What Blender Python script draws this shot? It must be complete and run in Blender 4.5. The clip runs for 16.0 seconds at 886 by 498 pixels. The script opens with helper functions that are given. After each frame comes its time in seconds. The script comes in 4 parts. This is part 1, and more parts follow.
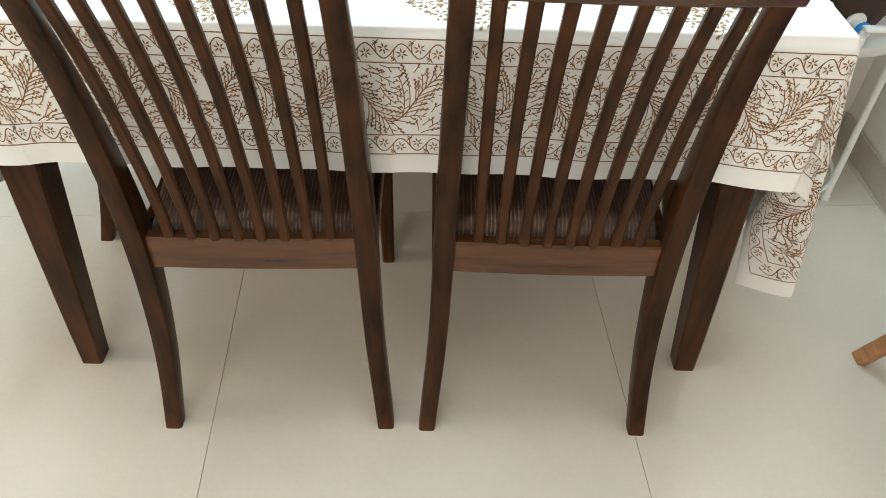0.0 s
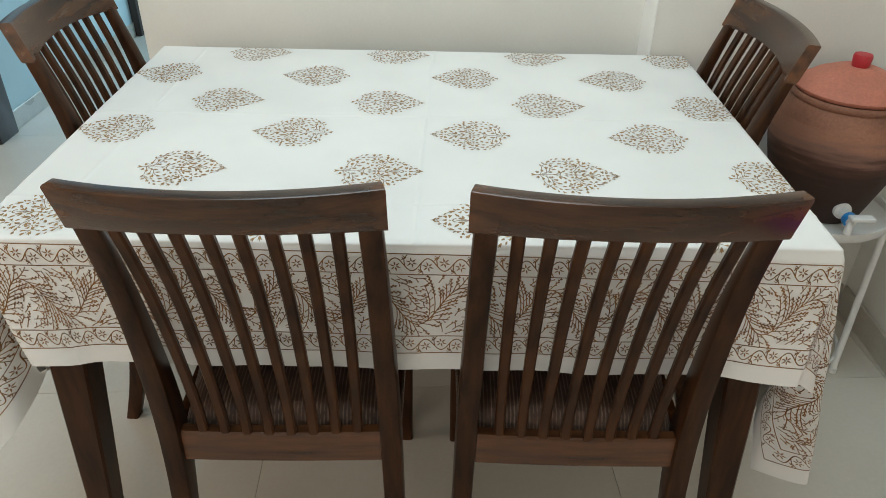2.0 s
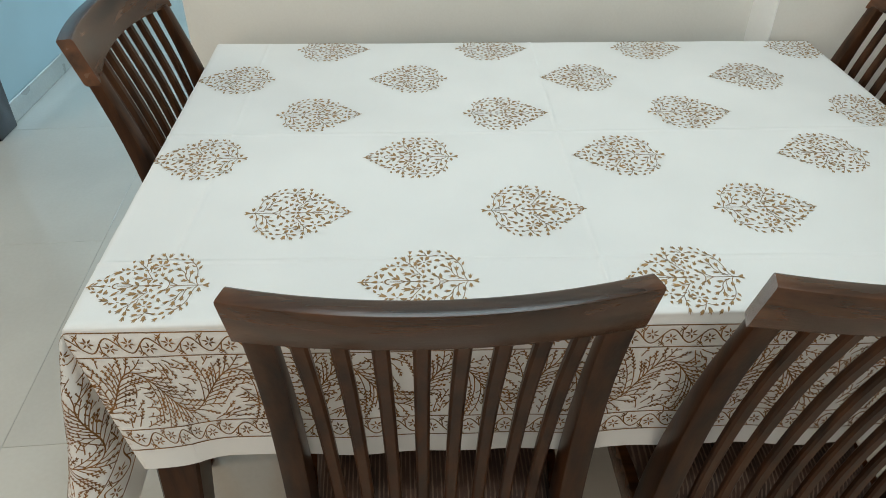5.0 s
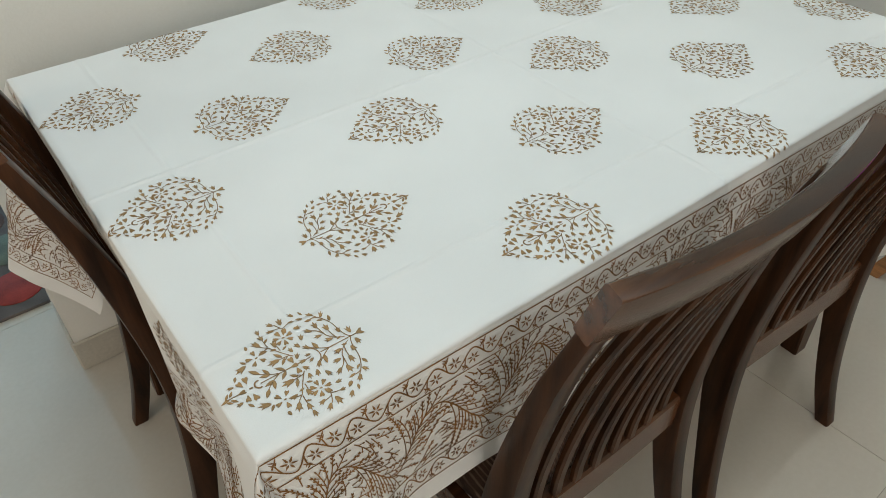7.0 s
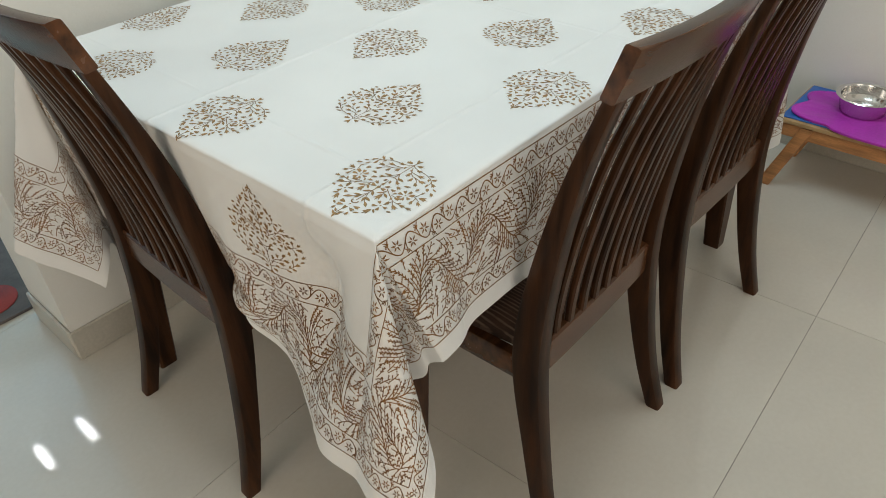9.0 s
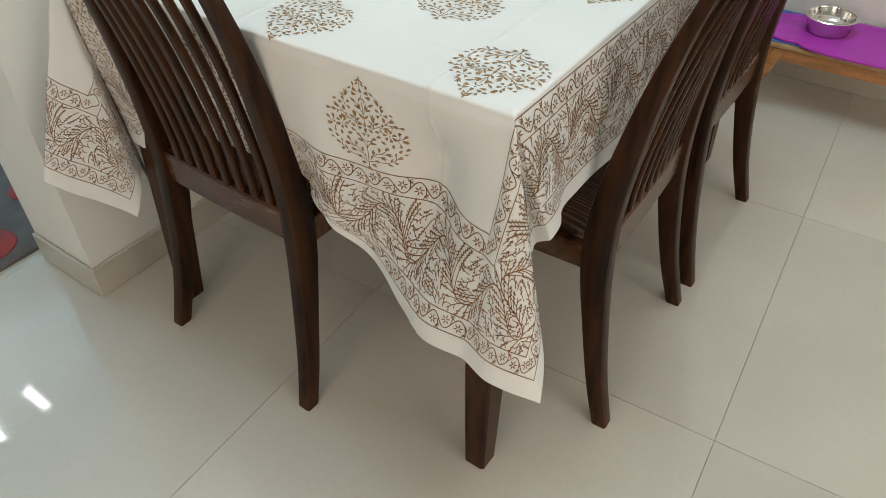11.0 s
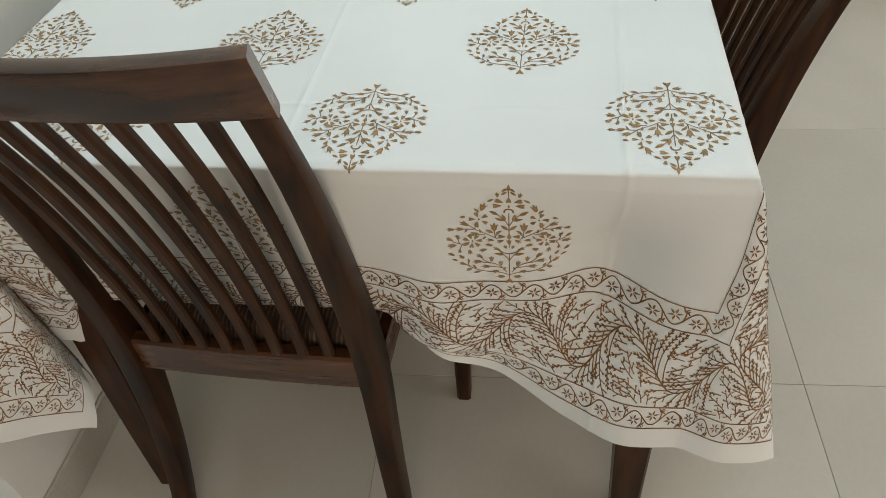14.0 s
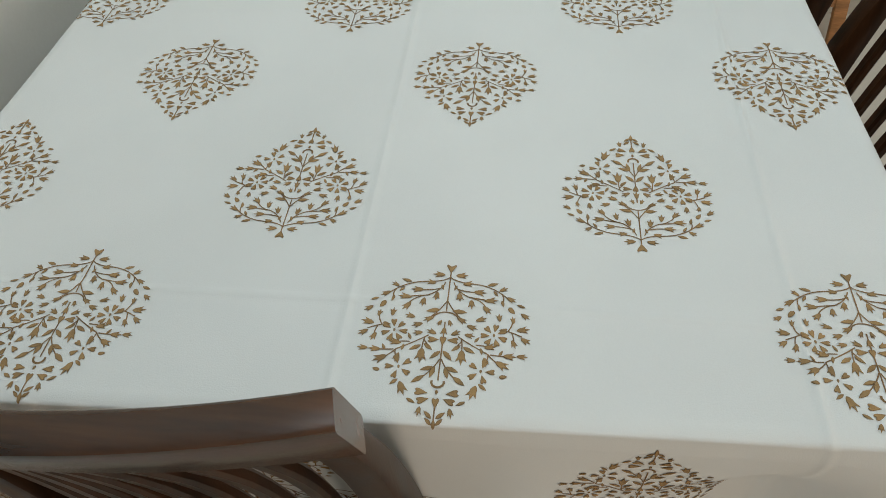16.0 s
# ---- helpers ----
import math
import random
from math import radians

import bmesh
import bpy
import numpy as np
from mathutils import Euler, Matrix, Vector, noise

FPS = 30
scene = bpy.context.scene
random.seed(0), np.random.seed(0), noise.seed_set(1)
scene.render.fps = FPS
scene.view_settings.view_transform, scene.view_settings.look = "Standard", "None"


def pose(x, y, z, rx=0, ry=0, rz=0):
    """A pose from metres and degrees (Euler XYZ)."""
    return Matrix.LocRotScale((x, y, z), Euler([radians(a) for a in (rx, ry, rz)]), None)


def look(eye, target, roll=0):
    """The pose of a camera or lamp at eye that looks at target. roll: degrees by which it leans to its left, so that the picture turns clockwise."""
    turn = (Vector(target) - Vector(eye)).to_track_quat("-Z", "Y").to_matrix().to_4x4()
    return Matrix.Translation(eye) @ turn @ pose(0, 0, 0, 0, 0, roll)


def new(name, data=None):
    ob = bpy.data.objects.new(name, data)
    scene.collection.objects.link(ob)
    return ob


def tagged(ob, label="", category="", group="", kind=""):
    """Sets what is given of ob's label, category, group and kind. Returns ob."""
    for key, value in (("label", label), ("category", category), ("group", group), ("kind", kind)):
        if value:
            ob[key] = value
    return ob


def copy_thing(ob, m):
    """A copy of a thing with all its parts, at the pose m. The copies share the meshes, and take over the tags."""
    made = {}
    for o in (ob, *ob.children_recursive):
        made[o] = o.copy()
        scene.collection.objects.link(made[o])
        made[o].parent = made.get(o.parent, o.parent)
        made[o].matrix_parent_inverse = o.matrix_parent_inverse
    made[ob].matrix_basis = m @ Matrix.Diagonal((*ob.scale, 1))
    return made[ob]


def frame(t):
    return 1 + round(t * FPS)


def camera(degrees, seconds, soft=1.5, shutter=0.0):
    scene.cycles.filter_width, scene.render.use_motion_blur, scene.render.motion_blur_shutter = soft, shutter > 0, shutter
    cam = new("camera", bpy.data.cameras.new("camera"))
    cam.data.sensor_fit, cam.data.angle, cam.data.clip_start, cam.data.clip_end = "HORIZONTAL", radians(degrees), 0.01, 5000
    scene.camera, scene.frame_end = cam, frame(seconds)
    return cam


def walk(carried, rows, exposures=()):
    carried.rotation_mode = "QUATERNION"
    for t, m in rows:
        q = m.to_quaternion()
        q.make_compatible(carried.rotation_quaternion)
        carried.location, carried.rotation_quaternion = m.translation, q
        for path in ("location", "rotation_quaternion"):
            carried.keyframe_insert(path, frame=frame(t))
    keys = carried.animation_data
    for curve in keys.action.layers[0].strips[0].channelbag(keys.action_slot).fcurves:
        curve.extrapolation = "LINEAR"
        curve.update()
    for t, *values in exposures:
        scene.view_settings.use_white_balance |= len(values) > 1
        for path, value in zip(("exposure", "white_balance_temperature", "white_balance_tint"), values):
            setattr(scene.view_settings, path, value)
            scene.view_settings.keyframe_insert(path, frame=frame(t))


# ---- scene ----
cam = camera(63.0, 16.0, 0.6)
EXPOSURES = [(0, 0.36), (0.5, 0.22), (0.8, 0.03), (1.1, -0.14), (1.5, -0.28), (2.2, -0.41), (3.5, -0.45), (5.2, -0.52), (7.3, -0.62), (8.6, -0.52), (9.7, -0.44), (11.8, -0.36), (13, -0.42), (13.5, -0.52), (14, -0.56), (15, -0.67), (16, -0.86)]
PATH = [
    (0, (-0.036, -1.306, 1.201), (-0.017, 0.13, -0.191), 2.0),
    (0.5, (-0.041, -1.312, 1.229), (-0.017, 0.201, -0.078), 1.4),
    (1, (-0.045, -1.316, 1.263), (-0.02, 0.27, 0.045), 1.2),
    (1.5, (-0.051, -1.314, 1.292), (-0.03, 0.32, 0.138), 1.4),
    (2, (-0.061, -1.313, 1.313), (-0.072, 0.368, 0.229), 1.0),
    (2.5, (-0.066, -1.308, 1.34), (-0.084, 0.421, 0.335), 0.7),
    (3, (-0.082, -1.307, 1.365), (-0.112, 0.42, 0.357), -0.2),
    (3.5, (-0.082, -1.308, 1.365), (-0.115, 0.431, 0.378), -0.7),
    (4, (-0.172, -1.277, 1.374), (-0.1, 0.432, 0.337), 1.4),
    (4.5, (-0.253, -1.16, 1.348), (-0.231, 0.508, 0.246), 0.1),
    (5, (-0.338, -1.074, 1.322), (-0.28, 0.537, 0.138), 0.4),
    (5.2, (-0.394, -1.054, 1.311), (-0.277, 0.547, 0.118), 0.4),
    (7.3, (-0.878, -0.815, 1.285), (0.083, 0.35, -0.025), -2.0),
    (7.5, (-0.92, -0.811, 1.274), (0.091, 0.317, -0.032), -2.2),
    (8, (-0.998, -0.824, 1.244), (0.077, 0.275, -0.035), -4.5),
    (8.5, (-1.065, -0.87, 1.224), (0.052, 0.221, -0.025), -3.9),
    (9, (-1.148, -0.943, 1.224), (-0.011, 0.166, 0.009), -3.5),
    (9.5, (-1.223, -0.958, 1.209), (-0.088, 0.114, -0.041), -3.7),
    (9.7, (-1.243, -0.934, 1.203), (-0.105, 0.082, -0.09), -3.2),
    (11.8, (-1.433, -0.766, 1.183), (-0.111, -0.004, -0.111), -2.0),
    (12, (-1.434, -0.749, 1.181), (-0.089, -0.03, -0.113), -2.6),
    (12.5, (-1.407, -0.69, 1.179), (-0.069, 0.037, -0.118), -3.4),
    (13, (-1.345, -0.557, 1.185), (-0.041, 0.141, -0.162), -5.1),
    (13.5, (-1.301, -0.358, 1.205), (0.035, 0.151, -0.194), -8.3),
    (14, (-1.289, -0.263, 1.207), (0.082, 0.027, -0.22), -5.8),
    (14.5, (-1.27, -0.231, 1.226), (0.166, 0.0, -0.147), -4.3),
    (15, (-1.203, -0.196, 1.228), (0.239, 0.028, -0.139), -3.9),
    (15.5, (-1.084, -0.139, 1.215), (0.3, 0.082, -0.212), -4.3),
    (16, (-0.997, -0.115, 1.22), (0.319, 0.082, -0.273), -3.5),
]
walk(cam, [(t, look(eye, target, roll)) for t, eye, target, roll in PATH], EXPOSURES)

# ---------- world and light ----------
world = bpy.data.worlds.new("world")
scene.world = world
world.use_nodes = True
wn = world.node_tree.nodes
sky = wn.new("ShaderNodeTexSky")
sky.sky_type, sky.sun_disc = "NISHITA", False
sky.sun_elevation, sky.sun_rotation = radians(40), radians(200)
world.node_tree.links.new(sky.outputs[0], wn["Background"].inputs[0])
wn["Background"].inputs[1].default_value = 0.1


def area(name, where, target, wide, high, watts, colour):
    lamp = bpy.data.lights.new(name, "AREA")
    lamp.shape, lamp.size, lamp.size_y, lamp.energy, lamp.color = "RECTANGLE", wide, high, watts, colour
    ob = new(name, lamp)
    ob.matrix_world = look(where, target)
    return ob


SOFTWARM, WARM, BLUE = (1.0, 0.91, 0.79), (1.0, 0.835, 0.66), (0.48, 0.78, 1.0)
# fill lamps added out of view, standing in for daylight; no windows are seen
area("window_daylight", (-1.2, -3.55, 1.5), (-1.2, 0, 1.0), 2.3, 1.5, 35, SOFTWARM)
area("west_fill_light", (-3.95, -0.9, 1.5), (0, -0.9, 0.9), 1.7, 1.5, 42, WARM)
area("hall_fill_light", (-0.2, 4.34, 1.6), (-0.6, 0, 1.0), 1.7, 1.4, 92, BLUE)
# cool fill from above, added to brighten the cloth; no fixture is seen there
area("table_fill_light", (-0.2, -0.30, 2.655), (-0.2, -0.30, 0), 1.1, 1.1, 26, (0.69, 0.91, 1.0))


# ---------- materials ----------
def material(name, colour, rough=0.5, metal=0.0, vary=0.08, scale=6.0, grain=0.04, grain_scale=140.0, bump=0.05, sheen=0.0, coat=0.0, stretch=(1, 1, 1), second=None, island=False, spec=0.5, worn=None):
    """A surface with broad stains, fine grain and relief, in metres of the object's own space."""
    m = bpy.data.materials.new(name)
    m.use_nodes = True
    n, l = m.node_tree.nodes, m.node_tree.links
    b = n["Principled BSDF"]
    b.inputs["Roughness"].default_value, b.inputs["Metallic"].default_value = rough, metal
    b.inputs["Sheen Weight"].default_value, b.inputs["Coat Weight"].default_value = sheen, coat
    b.inputs["Coat Roughness"].default_value = 0.15
    b.inputs["Specular IOR Level"].default_value = spec
    tc, mp = n.new("ShaderNodeTexCoord"), n.new("ShaderNodeMapping")
    mp.inputs["Scale"].default_value = stretch
    l.new(tc.outputs["Object"], mp.inputs["Vector"])
    big, fine = n.new("ShaderNodeTexNoise"), n.new("ShaderNodeTexNoise")
    big.inputs["Scale"].default_value, big.inputs["Detail"].default_value = scale, 4
    fine.inputs["Scale"].default_value, fine.inputs["Detail"].default_value = grain_scale, 3
    for t in (big, fine):
        l.new(mp.outputs[0], t.inputs["Vector"])
    ramp = n.new("ShaderNodeValToRGB")
    lo = second or tuple(c * (1 - 2.2 * vary) for c in colour)
    hi = tuple(min(1, c * (1 + vary)) for c in colour)
    ramp.color_ramp.elements[0].position, ramp.color_ramp.elements[1].position = 0.32, 0.62
    ramp.color_ramp.elements[0].color, ramp.color_ramp.elements[1].color = (*lo, 1), (*hi, 1)
    l.new(big.outputs[0], ramp.inputs[0])
    mix = n.new("ShaderNodeMix")
    mix.data_type, mix.blend_type = "RGBA", "OVERLAY"
    mix.inputs[0].default_value = grain * 4
    l.new(ramp.outputs[0], mix.inputs[6])
    l.new(fine.outputs[0], mix.inputs[7])
    out = mix.outputs[2]
    if island:
        info, hsv, mr = n.new("ShaderNodeObjectInfo"), n.new("ShaderNodeHueSaturation"), n.new("ShaderNodeMapRange")
        l.new(info.outputs["Random"], mr.inputs[0])
        mr.inputs[3].default_value, mr.inputs[4].default_value = 0.95, 1.04
        l.new(mr.outputs[0], hsv.inputs["Value"])
        l.new(out, hsv.inputs["Color"])
        out = hsv.outputs[0]
    if worn:
        geo, edge, tint = n.new("ShaderNodeNewGeometry"), n.new("ShaderNodeMapRange"), n.new("ShaderNodeMix")
        l.new(geo.outputs["Pointiness"], edge.inputs[0])
        edge.inputs[1].default_value, edge.inputs[2].default_value, edge.inputs[4].default_value = 0.53, 0.60, 0.55
        gate = n.new("ShaderNodeMath")
        gate.operation = "MULTIPLY"
        l.new(edge.outputs[0], gate.inputs[0])
        l.new(big.outputs[0], gate.inputs[1])
        tint.data_type = "RGBA"
        l.new(gate.outputs[0], tint.inputs[0])
        l.new(out, tint.inputs[6])
        tint.inputs[7].default_value = (*worn, 1)
        out = tint.outputs[2]
    l.new(out, b.inputs["Base Color"])
    rr = n.new("ShaderNodeMapRange")
    rr.inputs[3].default_value, rr.inputs[4].default_value = rough * 0.85, min(1, rough * 1.2)
    l.new(big.outputs[0], rr.inputs[0])
    l.new(rr.outputs[0], b.inputs["Roughness"])
    bp = n.new("ShaderNodeBump")
    bp.inputs["Strength"].default_value, bp.inputs["Distance"].default_value = bump, 0.002
    l.new(fine.outputs[0], bp.inputs["Height"])
    l.new(bp.outputs[0], b.inputs["Normal"])
    return m


WALL = material("wall_paint", (0.74, 0.72, 0.67), 0.6, vary=0.03, scale=1.6, grain=0.02, grain_scale=220, bump=0.12)
BLUEWALL = material("pale_blue_wall_paint", (0.48, 0.60, 0.62), 0.55, vary=0.04, scale=1.5, grain=0.02, grain_scale=200, bump=0.12)
CEIL = material("ceiling_paint", (0.82, 0.82, 0.80), 0.7, vary=0.02, bump=0.08)
SKIRT = material("skirting_tile", (0.46, 0.43, 0.37), 0.28, vary=0.06, scale=5, bump=0.03)
TILE = material("vitrified_floor_tile", (0.60, 0.56, 0.49), 0.04, vary=0.035, scale=2.2, grain=0.015, grain_scale=90, bump=0.01, island=True)
GROUT = material("grout", (0.36, 0.32, 0.28), 0.8, bump=0.2)
WOOD = material("dark_stained_wood", (0.034, 0.0135, 0.0055), 0.30, vary=0.25, scale=9, grain=0.08, grain_scale=60, bump=0.06, coat=0.0, stretch=(6, 6, 0.7), second=(0.010, 0.0046, 0.0027), spec=0.14, worn=(0.12, 0.046, 0.018))
WOODX = material("dark_stained_wood_crosswise", (0.048, 0.0185, 0.0070), 0.25, vary=0.25, scale=9, grain=0.08, grain_scale=60, bump=0.06, coat=0.10, stretch=(0.7, 6, 6), second=(0.0135, 0.0060, 0.0034), spec=0.42, worn=(0.22, 0.082, 0.030))
FRAMEWOOD = material("dark_door_frame_wood", (0.030, 0.020, 0.018), 0.35, vary=0.2, scale=7, stretch=(6, 6, 0.6))
CLOTH = material("off_white_cotton", (0.736, 0.730, 0.712), 0.85, vary=0.02, scale=4, grain=0.02, grain_scale=900, bump=0.12, sheen=0.15)
INK = material("brown_block_print_ink", (0.34, 0.205, 0.085), 0.85, vary=0.10, scale=60, grain=0.05, grain_scale=900, bump=0.1)
OUTLINE = material("dark_taupe_print_ink", (0.235, 0.135, 0.058), 0.85, vary=0.15, scale=60, grain=0.05, grain_scale=900, bump=0.1)
CLAY = material("terracotta", (0.27, 0.118, 0.072), 0.75, vary=0.12, scale=9, grain=0.08, grain_scale=180, bump=0.35)
LIDCLAY = material("salmon_terracotta", (0.46, 0.16, 0.105), 0.7, vary=0.07, scale=9, grain=0.06, grain_scale=160, bump=0.2)
KNOB = material("red_paint", (0.42, 0.02, 0.03), 0.4, vary=0.05)
WHITEMETAL = material("white_enamelled_steel", (0.78, 0.78, 0.76), 0.35, vary=0.04, scale=12, bump=0.03)
WHITEPLASTIC = material("white_plastic", (0.80, 0.80, 0.78), 0.35, vary=0.03)
BLUEPLASTIC = material("blue_plastic", (0.02, 0.24, 0.62), 0.35, vary=0.05)
STEEL = material("polished_steel", (0.72, 0.71, 0.69), 0.18, metal=1.0, vary=0.04, grain=0.02, bump=0.02)
PURPLE = material("magenta_silicone", (0.45, 0.035, 0.46), 0.5, vary=0.05, scale=12, bump=0.1)
ORANGE = material("orange_plastic", (0.90, 0.17, 0.015), 0.38, vary=0.04)
BLUEBOARD = material("blue_laminate", (0.02, 0.12, 0.42), 0.4, vary=0.06)
PINE = material("honey_pine", (0.42, 0.19, 0.07), 0.42, vary=0.16, scale=10, grain=0.08, grain_scale=70, bump=0.06, stretch=(6, 0.8, 6))
PINEEDGE = material("pale_plywood_edge", (0.42, 0.27, 0.13), 0.5, vary=0.1, scale=20)
RUGBASE = material("grey_rug_pile", (0.115, 0.098, 0.09), 0.95, vary=0.15, scale=12, grain=0.1, grain_scale=400, bump=0.6)
RUGRED = material("red_rug_pile", (0.30, 0.04, 0.03), 0.95, vary=0.15, scale=14, grain=0.1, grain_scale=400, bump=0.6)
RUGBROWN = material("brown_rug_pile", (0.09, 0.045, 0.035), 0.95, vary=0.15, scale=14, grain=0.1, grain_scale=400, bump=0.6)
RUGGREEN = material("sage_rug_pile", (0.13, 0.155, 0.12), 0.95, vary=0.15, scale=14, grain=0.1, grain_scale=400, bump=0.6)


def pot_material():
    """Terracotta whose lower body is dark with seeping water, up to a wavering line."""
    m = CLAY.copy()
    m.name = "seeping_terracotta"
    n, l = m.node_tree.nodes, m.node_tree.links
    b = n["Principled BSDF"]
    dry = b.inputs["Base Color"].links[0].from_socket
    tc, sep, noi, add, ramp, mix = (n.new("ShaderNode" + k) for k in ("TexCoord", "SeparateXYZ", "TexNoise", "Math", "ValToRGB", "Mix"))
    l.new(tc.outputs["Object"], sep.inputs[0])
    mp = n.new("ShaderNodeMapping")
    mp.inputs["Scale"].default_value = (7, 7, 60)
    l.new(tc.outputs["Object"], mp.inputs[0])
    l.new(mp.outputs[0], noi.inputs["Vector"])
    noi.inputs["Scale"].default_value, noi.inputs["Detail"].default_value = 1.0, 5
    add.operation = "MULTIPLY_ADD"
    l.new(noi.outputs[0], add.inputs[0])
    add.inputs[1].default_value = 0.13
    l.new(sep.outputs[2], add.inputs[2])
    e = ramp.color_ramp.elements
    e[0].position, e[1].position = 0.19, 0.30
    e[0].color, e[1].color = (0.045, 0.022, 0.015, 1), (0.34, 0.155, 0.095, 1)
    mid = e.new(0.228)
    mid.color = (0.085, 0.038, 0.025, 1)
    salt = e.new(0.252)
    salt.color = (0.20, 0.105, 0.078, 1)
    l.new(add.outputs[0], ramp.inputs[0])
    mix.data_type, mix.blend_type = "RGBA", "MULTIPLY"
    mix.inputs[0].default_value = 1.0
    gain = n.new("ShaderNodeMix")
    gain.data_type = "RGBA"
    l.new(ramp.outputs[0], gain.inputs[7])
    cut = n.new("ShaderNodeMapRange")
    l.new(add.outputs[0], cut.inputs[0])
    cut.inputs[1].default_value, cut.inputs[2].default_value = 0.318, 0.262
    l.new(cut.outputs[0], gain.inputs[0])
    l.new(dry, gain.inputs[6])
    l.new(gain.outputs[2], b.inputs["Base Color"])
    return m


BORDERINK = material("brown_border_ink", (0.21, 0.100, 0.029), 0.85, vary=0.2, scale=40, grain=0.05, grain_scale=900, bump=0.1)
POTCLAY = pot_material()


def rib_material():
    """Brown seat fabric with broken pale ribs running front to back."""
    m = material("ribbed_brown_fabric", (0.070, 0.034, 0.021), 0.8, vary=0.2, scale=20, grain=0.1, grain_scale=500, bump=0.4, sheen=0.05)
    n, l = m.node_tree.nodes, m.node_tree.links
    b = n["Principled BSDF"]
    base = b.inputs["Base Color"].links[0].from_socket
    tc, mp, wav, noi = (n.new("ShaderNode" + k) for k in ("TexCoord", "Mapping", "TexWave", "TexNoise"))
    l.new(tc.outputs["Object"], wav.inputs["Vector"])
    wav.wave_type, wav.bands_direction = "BANDS", "X"
    wav.inputs["Scale"].default_value, wav.inputs["Distortion"].default_value, wav.inputs["Detail Scale"].default_value = 50, 0.7, 3
    mp.inputs["Scale"].default_value = (110, 18, 110)
    l.new(tc.outputs["Object"], mp.inputs[0])
    l.new(mp.outputs[0], noi.inputs["Vector"])
    noi.inputs["Scale"].default_value = 1.0
    mul, ramp, mix = n.new("ShaderNodeMath"), n.new("ShaderNodeValToRGB"), n.new("ShaderNodeMix")
    mul.operation = "MULTIPLY"
    l.new(wav.outputs["Fac"], mul.inputs[0])
    l.new(noi.outputs[0], mul.inputs[1])
    ramp.color_ramp.elements[0].position, ramp.color_ramp.elements[1].position = 0.30, 0.55
    l.new(mul.outputs[0], ramp.inputs[0])
    mix.data_type = "RGBA"
    l.new(ramp.outputs[0], mix.inputs[0])
    l.new(base, mix.inputs[6])
    mix.inputs[7].default_value = (0.20, 0.128, 0.088, 1)
    l.new(mix.outputs[2], b.inputs["Base Color"])
    return m


FABRIC = rib_material()


def glow(name, colour, strength):
    m = bpy.data.materials.new(name)
    m.use_nodes = True
    b = m.node_tree.nodes["Principled BSDF"]
    b.inputs["Emission Color"].default_value, b.inputs["Emission Strength"].default_value = (*colour, 1), strength
    return m


LED = glow("lit_led_diffuser", (0.95, 0.98, 1.0), 40)
GLASS = bpy.data.materials.new("clear_glass")
GLASS.use_nodes = True
gb = GLASS.node_tree.nodes["Principled BSDF"]
gb.inputs["Transmission Weight"].default_value, gb.inputs["Roughness"].default_value, gb.inputs["IOR"].default_value = 1.0, 0.0, 1.45


# ---------- mesh helpers ----------
def part(name, bm, mat, parent=None, label=""):
    me = bpy.data.meshes.new(name)
    bm.to_mesh(me)
    bm.free()
    me.materials.append(mat)
    ob = new(name, me)
    if parent:
        ob.parent = parent
    return tagged(ob, label) if label else ob


def thing(name, where, label, category, group="", kind=""):
    ob = new(name)
    ob.matrix_basis = where
    return tagged(ob, label, category, group, kind)


def smooth(bm, angle=35):
    for f in bm.faces:
        f.smooth = True
    for e in bm.edges:
        if len(e.link_faces) == 2 and e.calc_face_angle(0) > radians(angle):
            e.smooth = False
    return bm


def box(x0, x1, y0, y1, z0, z1, bevel=0.0, seg=2):
    bm = bmesh.new()
    bmesh.ops.create_cube(bm, size=1, matrix=Matrix.Translation(((x0 + x1) / 2, (y0 + y1) / 2, (z0 + z1) / 2)) @ Matrix.Diagonal((x1 - x0, y1 - y0, z1 - z0, 1)))
    if bevel:
        bmesh.ops.bevel(bm, geom=bm.edges[:], offset=bevel, segments=seg, affect="EDGES", profile=0.6)
        smooth(bm)
    return bm


def rounded(wide, deep, r, n=3):
    """A rounded rectangle outline, anticlockwise."""
    r = min(r, wide / 2.01, deep / 2.01)
    pts = []
    for cx, cy, a0 in ((wide / 2 - r, deep / 2 - r, 0), (-wide / 2 + r, deep / 2 - r, 90), (-wide / 2 + r, -deep / 2 + r, 180), (wide / 2 - r, -deep / 2 + r, 270)):
        for i in range(n + 1):
            a = radians(a0 + 90 * i / n)
            pts.append((cx + r * math.cos(a), cy + r * math.sin(a)))
    return pts


def loft(rings):
    """A closed solid through rings of points, all with the same count."""
    bm = bmesh.new()
    rows = [[bm.verts.new(p) for p in ring] for ring in rings]
    k = len(rows[0])
    for a, b in zip(rows, rows[1:]):
        for i in range(k):
            bm.faces.new((a[i], a[(i + 1) % k], b[(i + 1) % k], b[i]))
    bm.faces.new(rows[0][::-1])
    bm.faces.new(rows[-1])
    bmesh.ops.recalc_face_normals(bm, faces=bm.faces[:])
    return smooth(bm, 40)


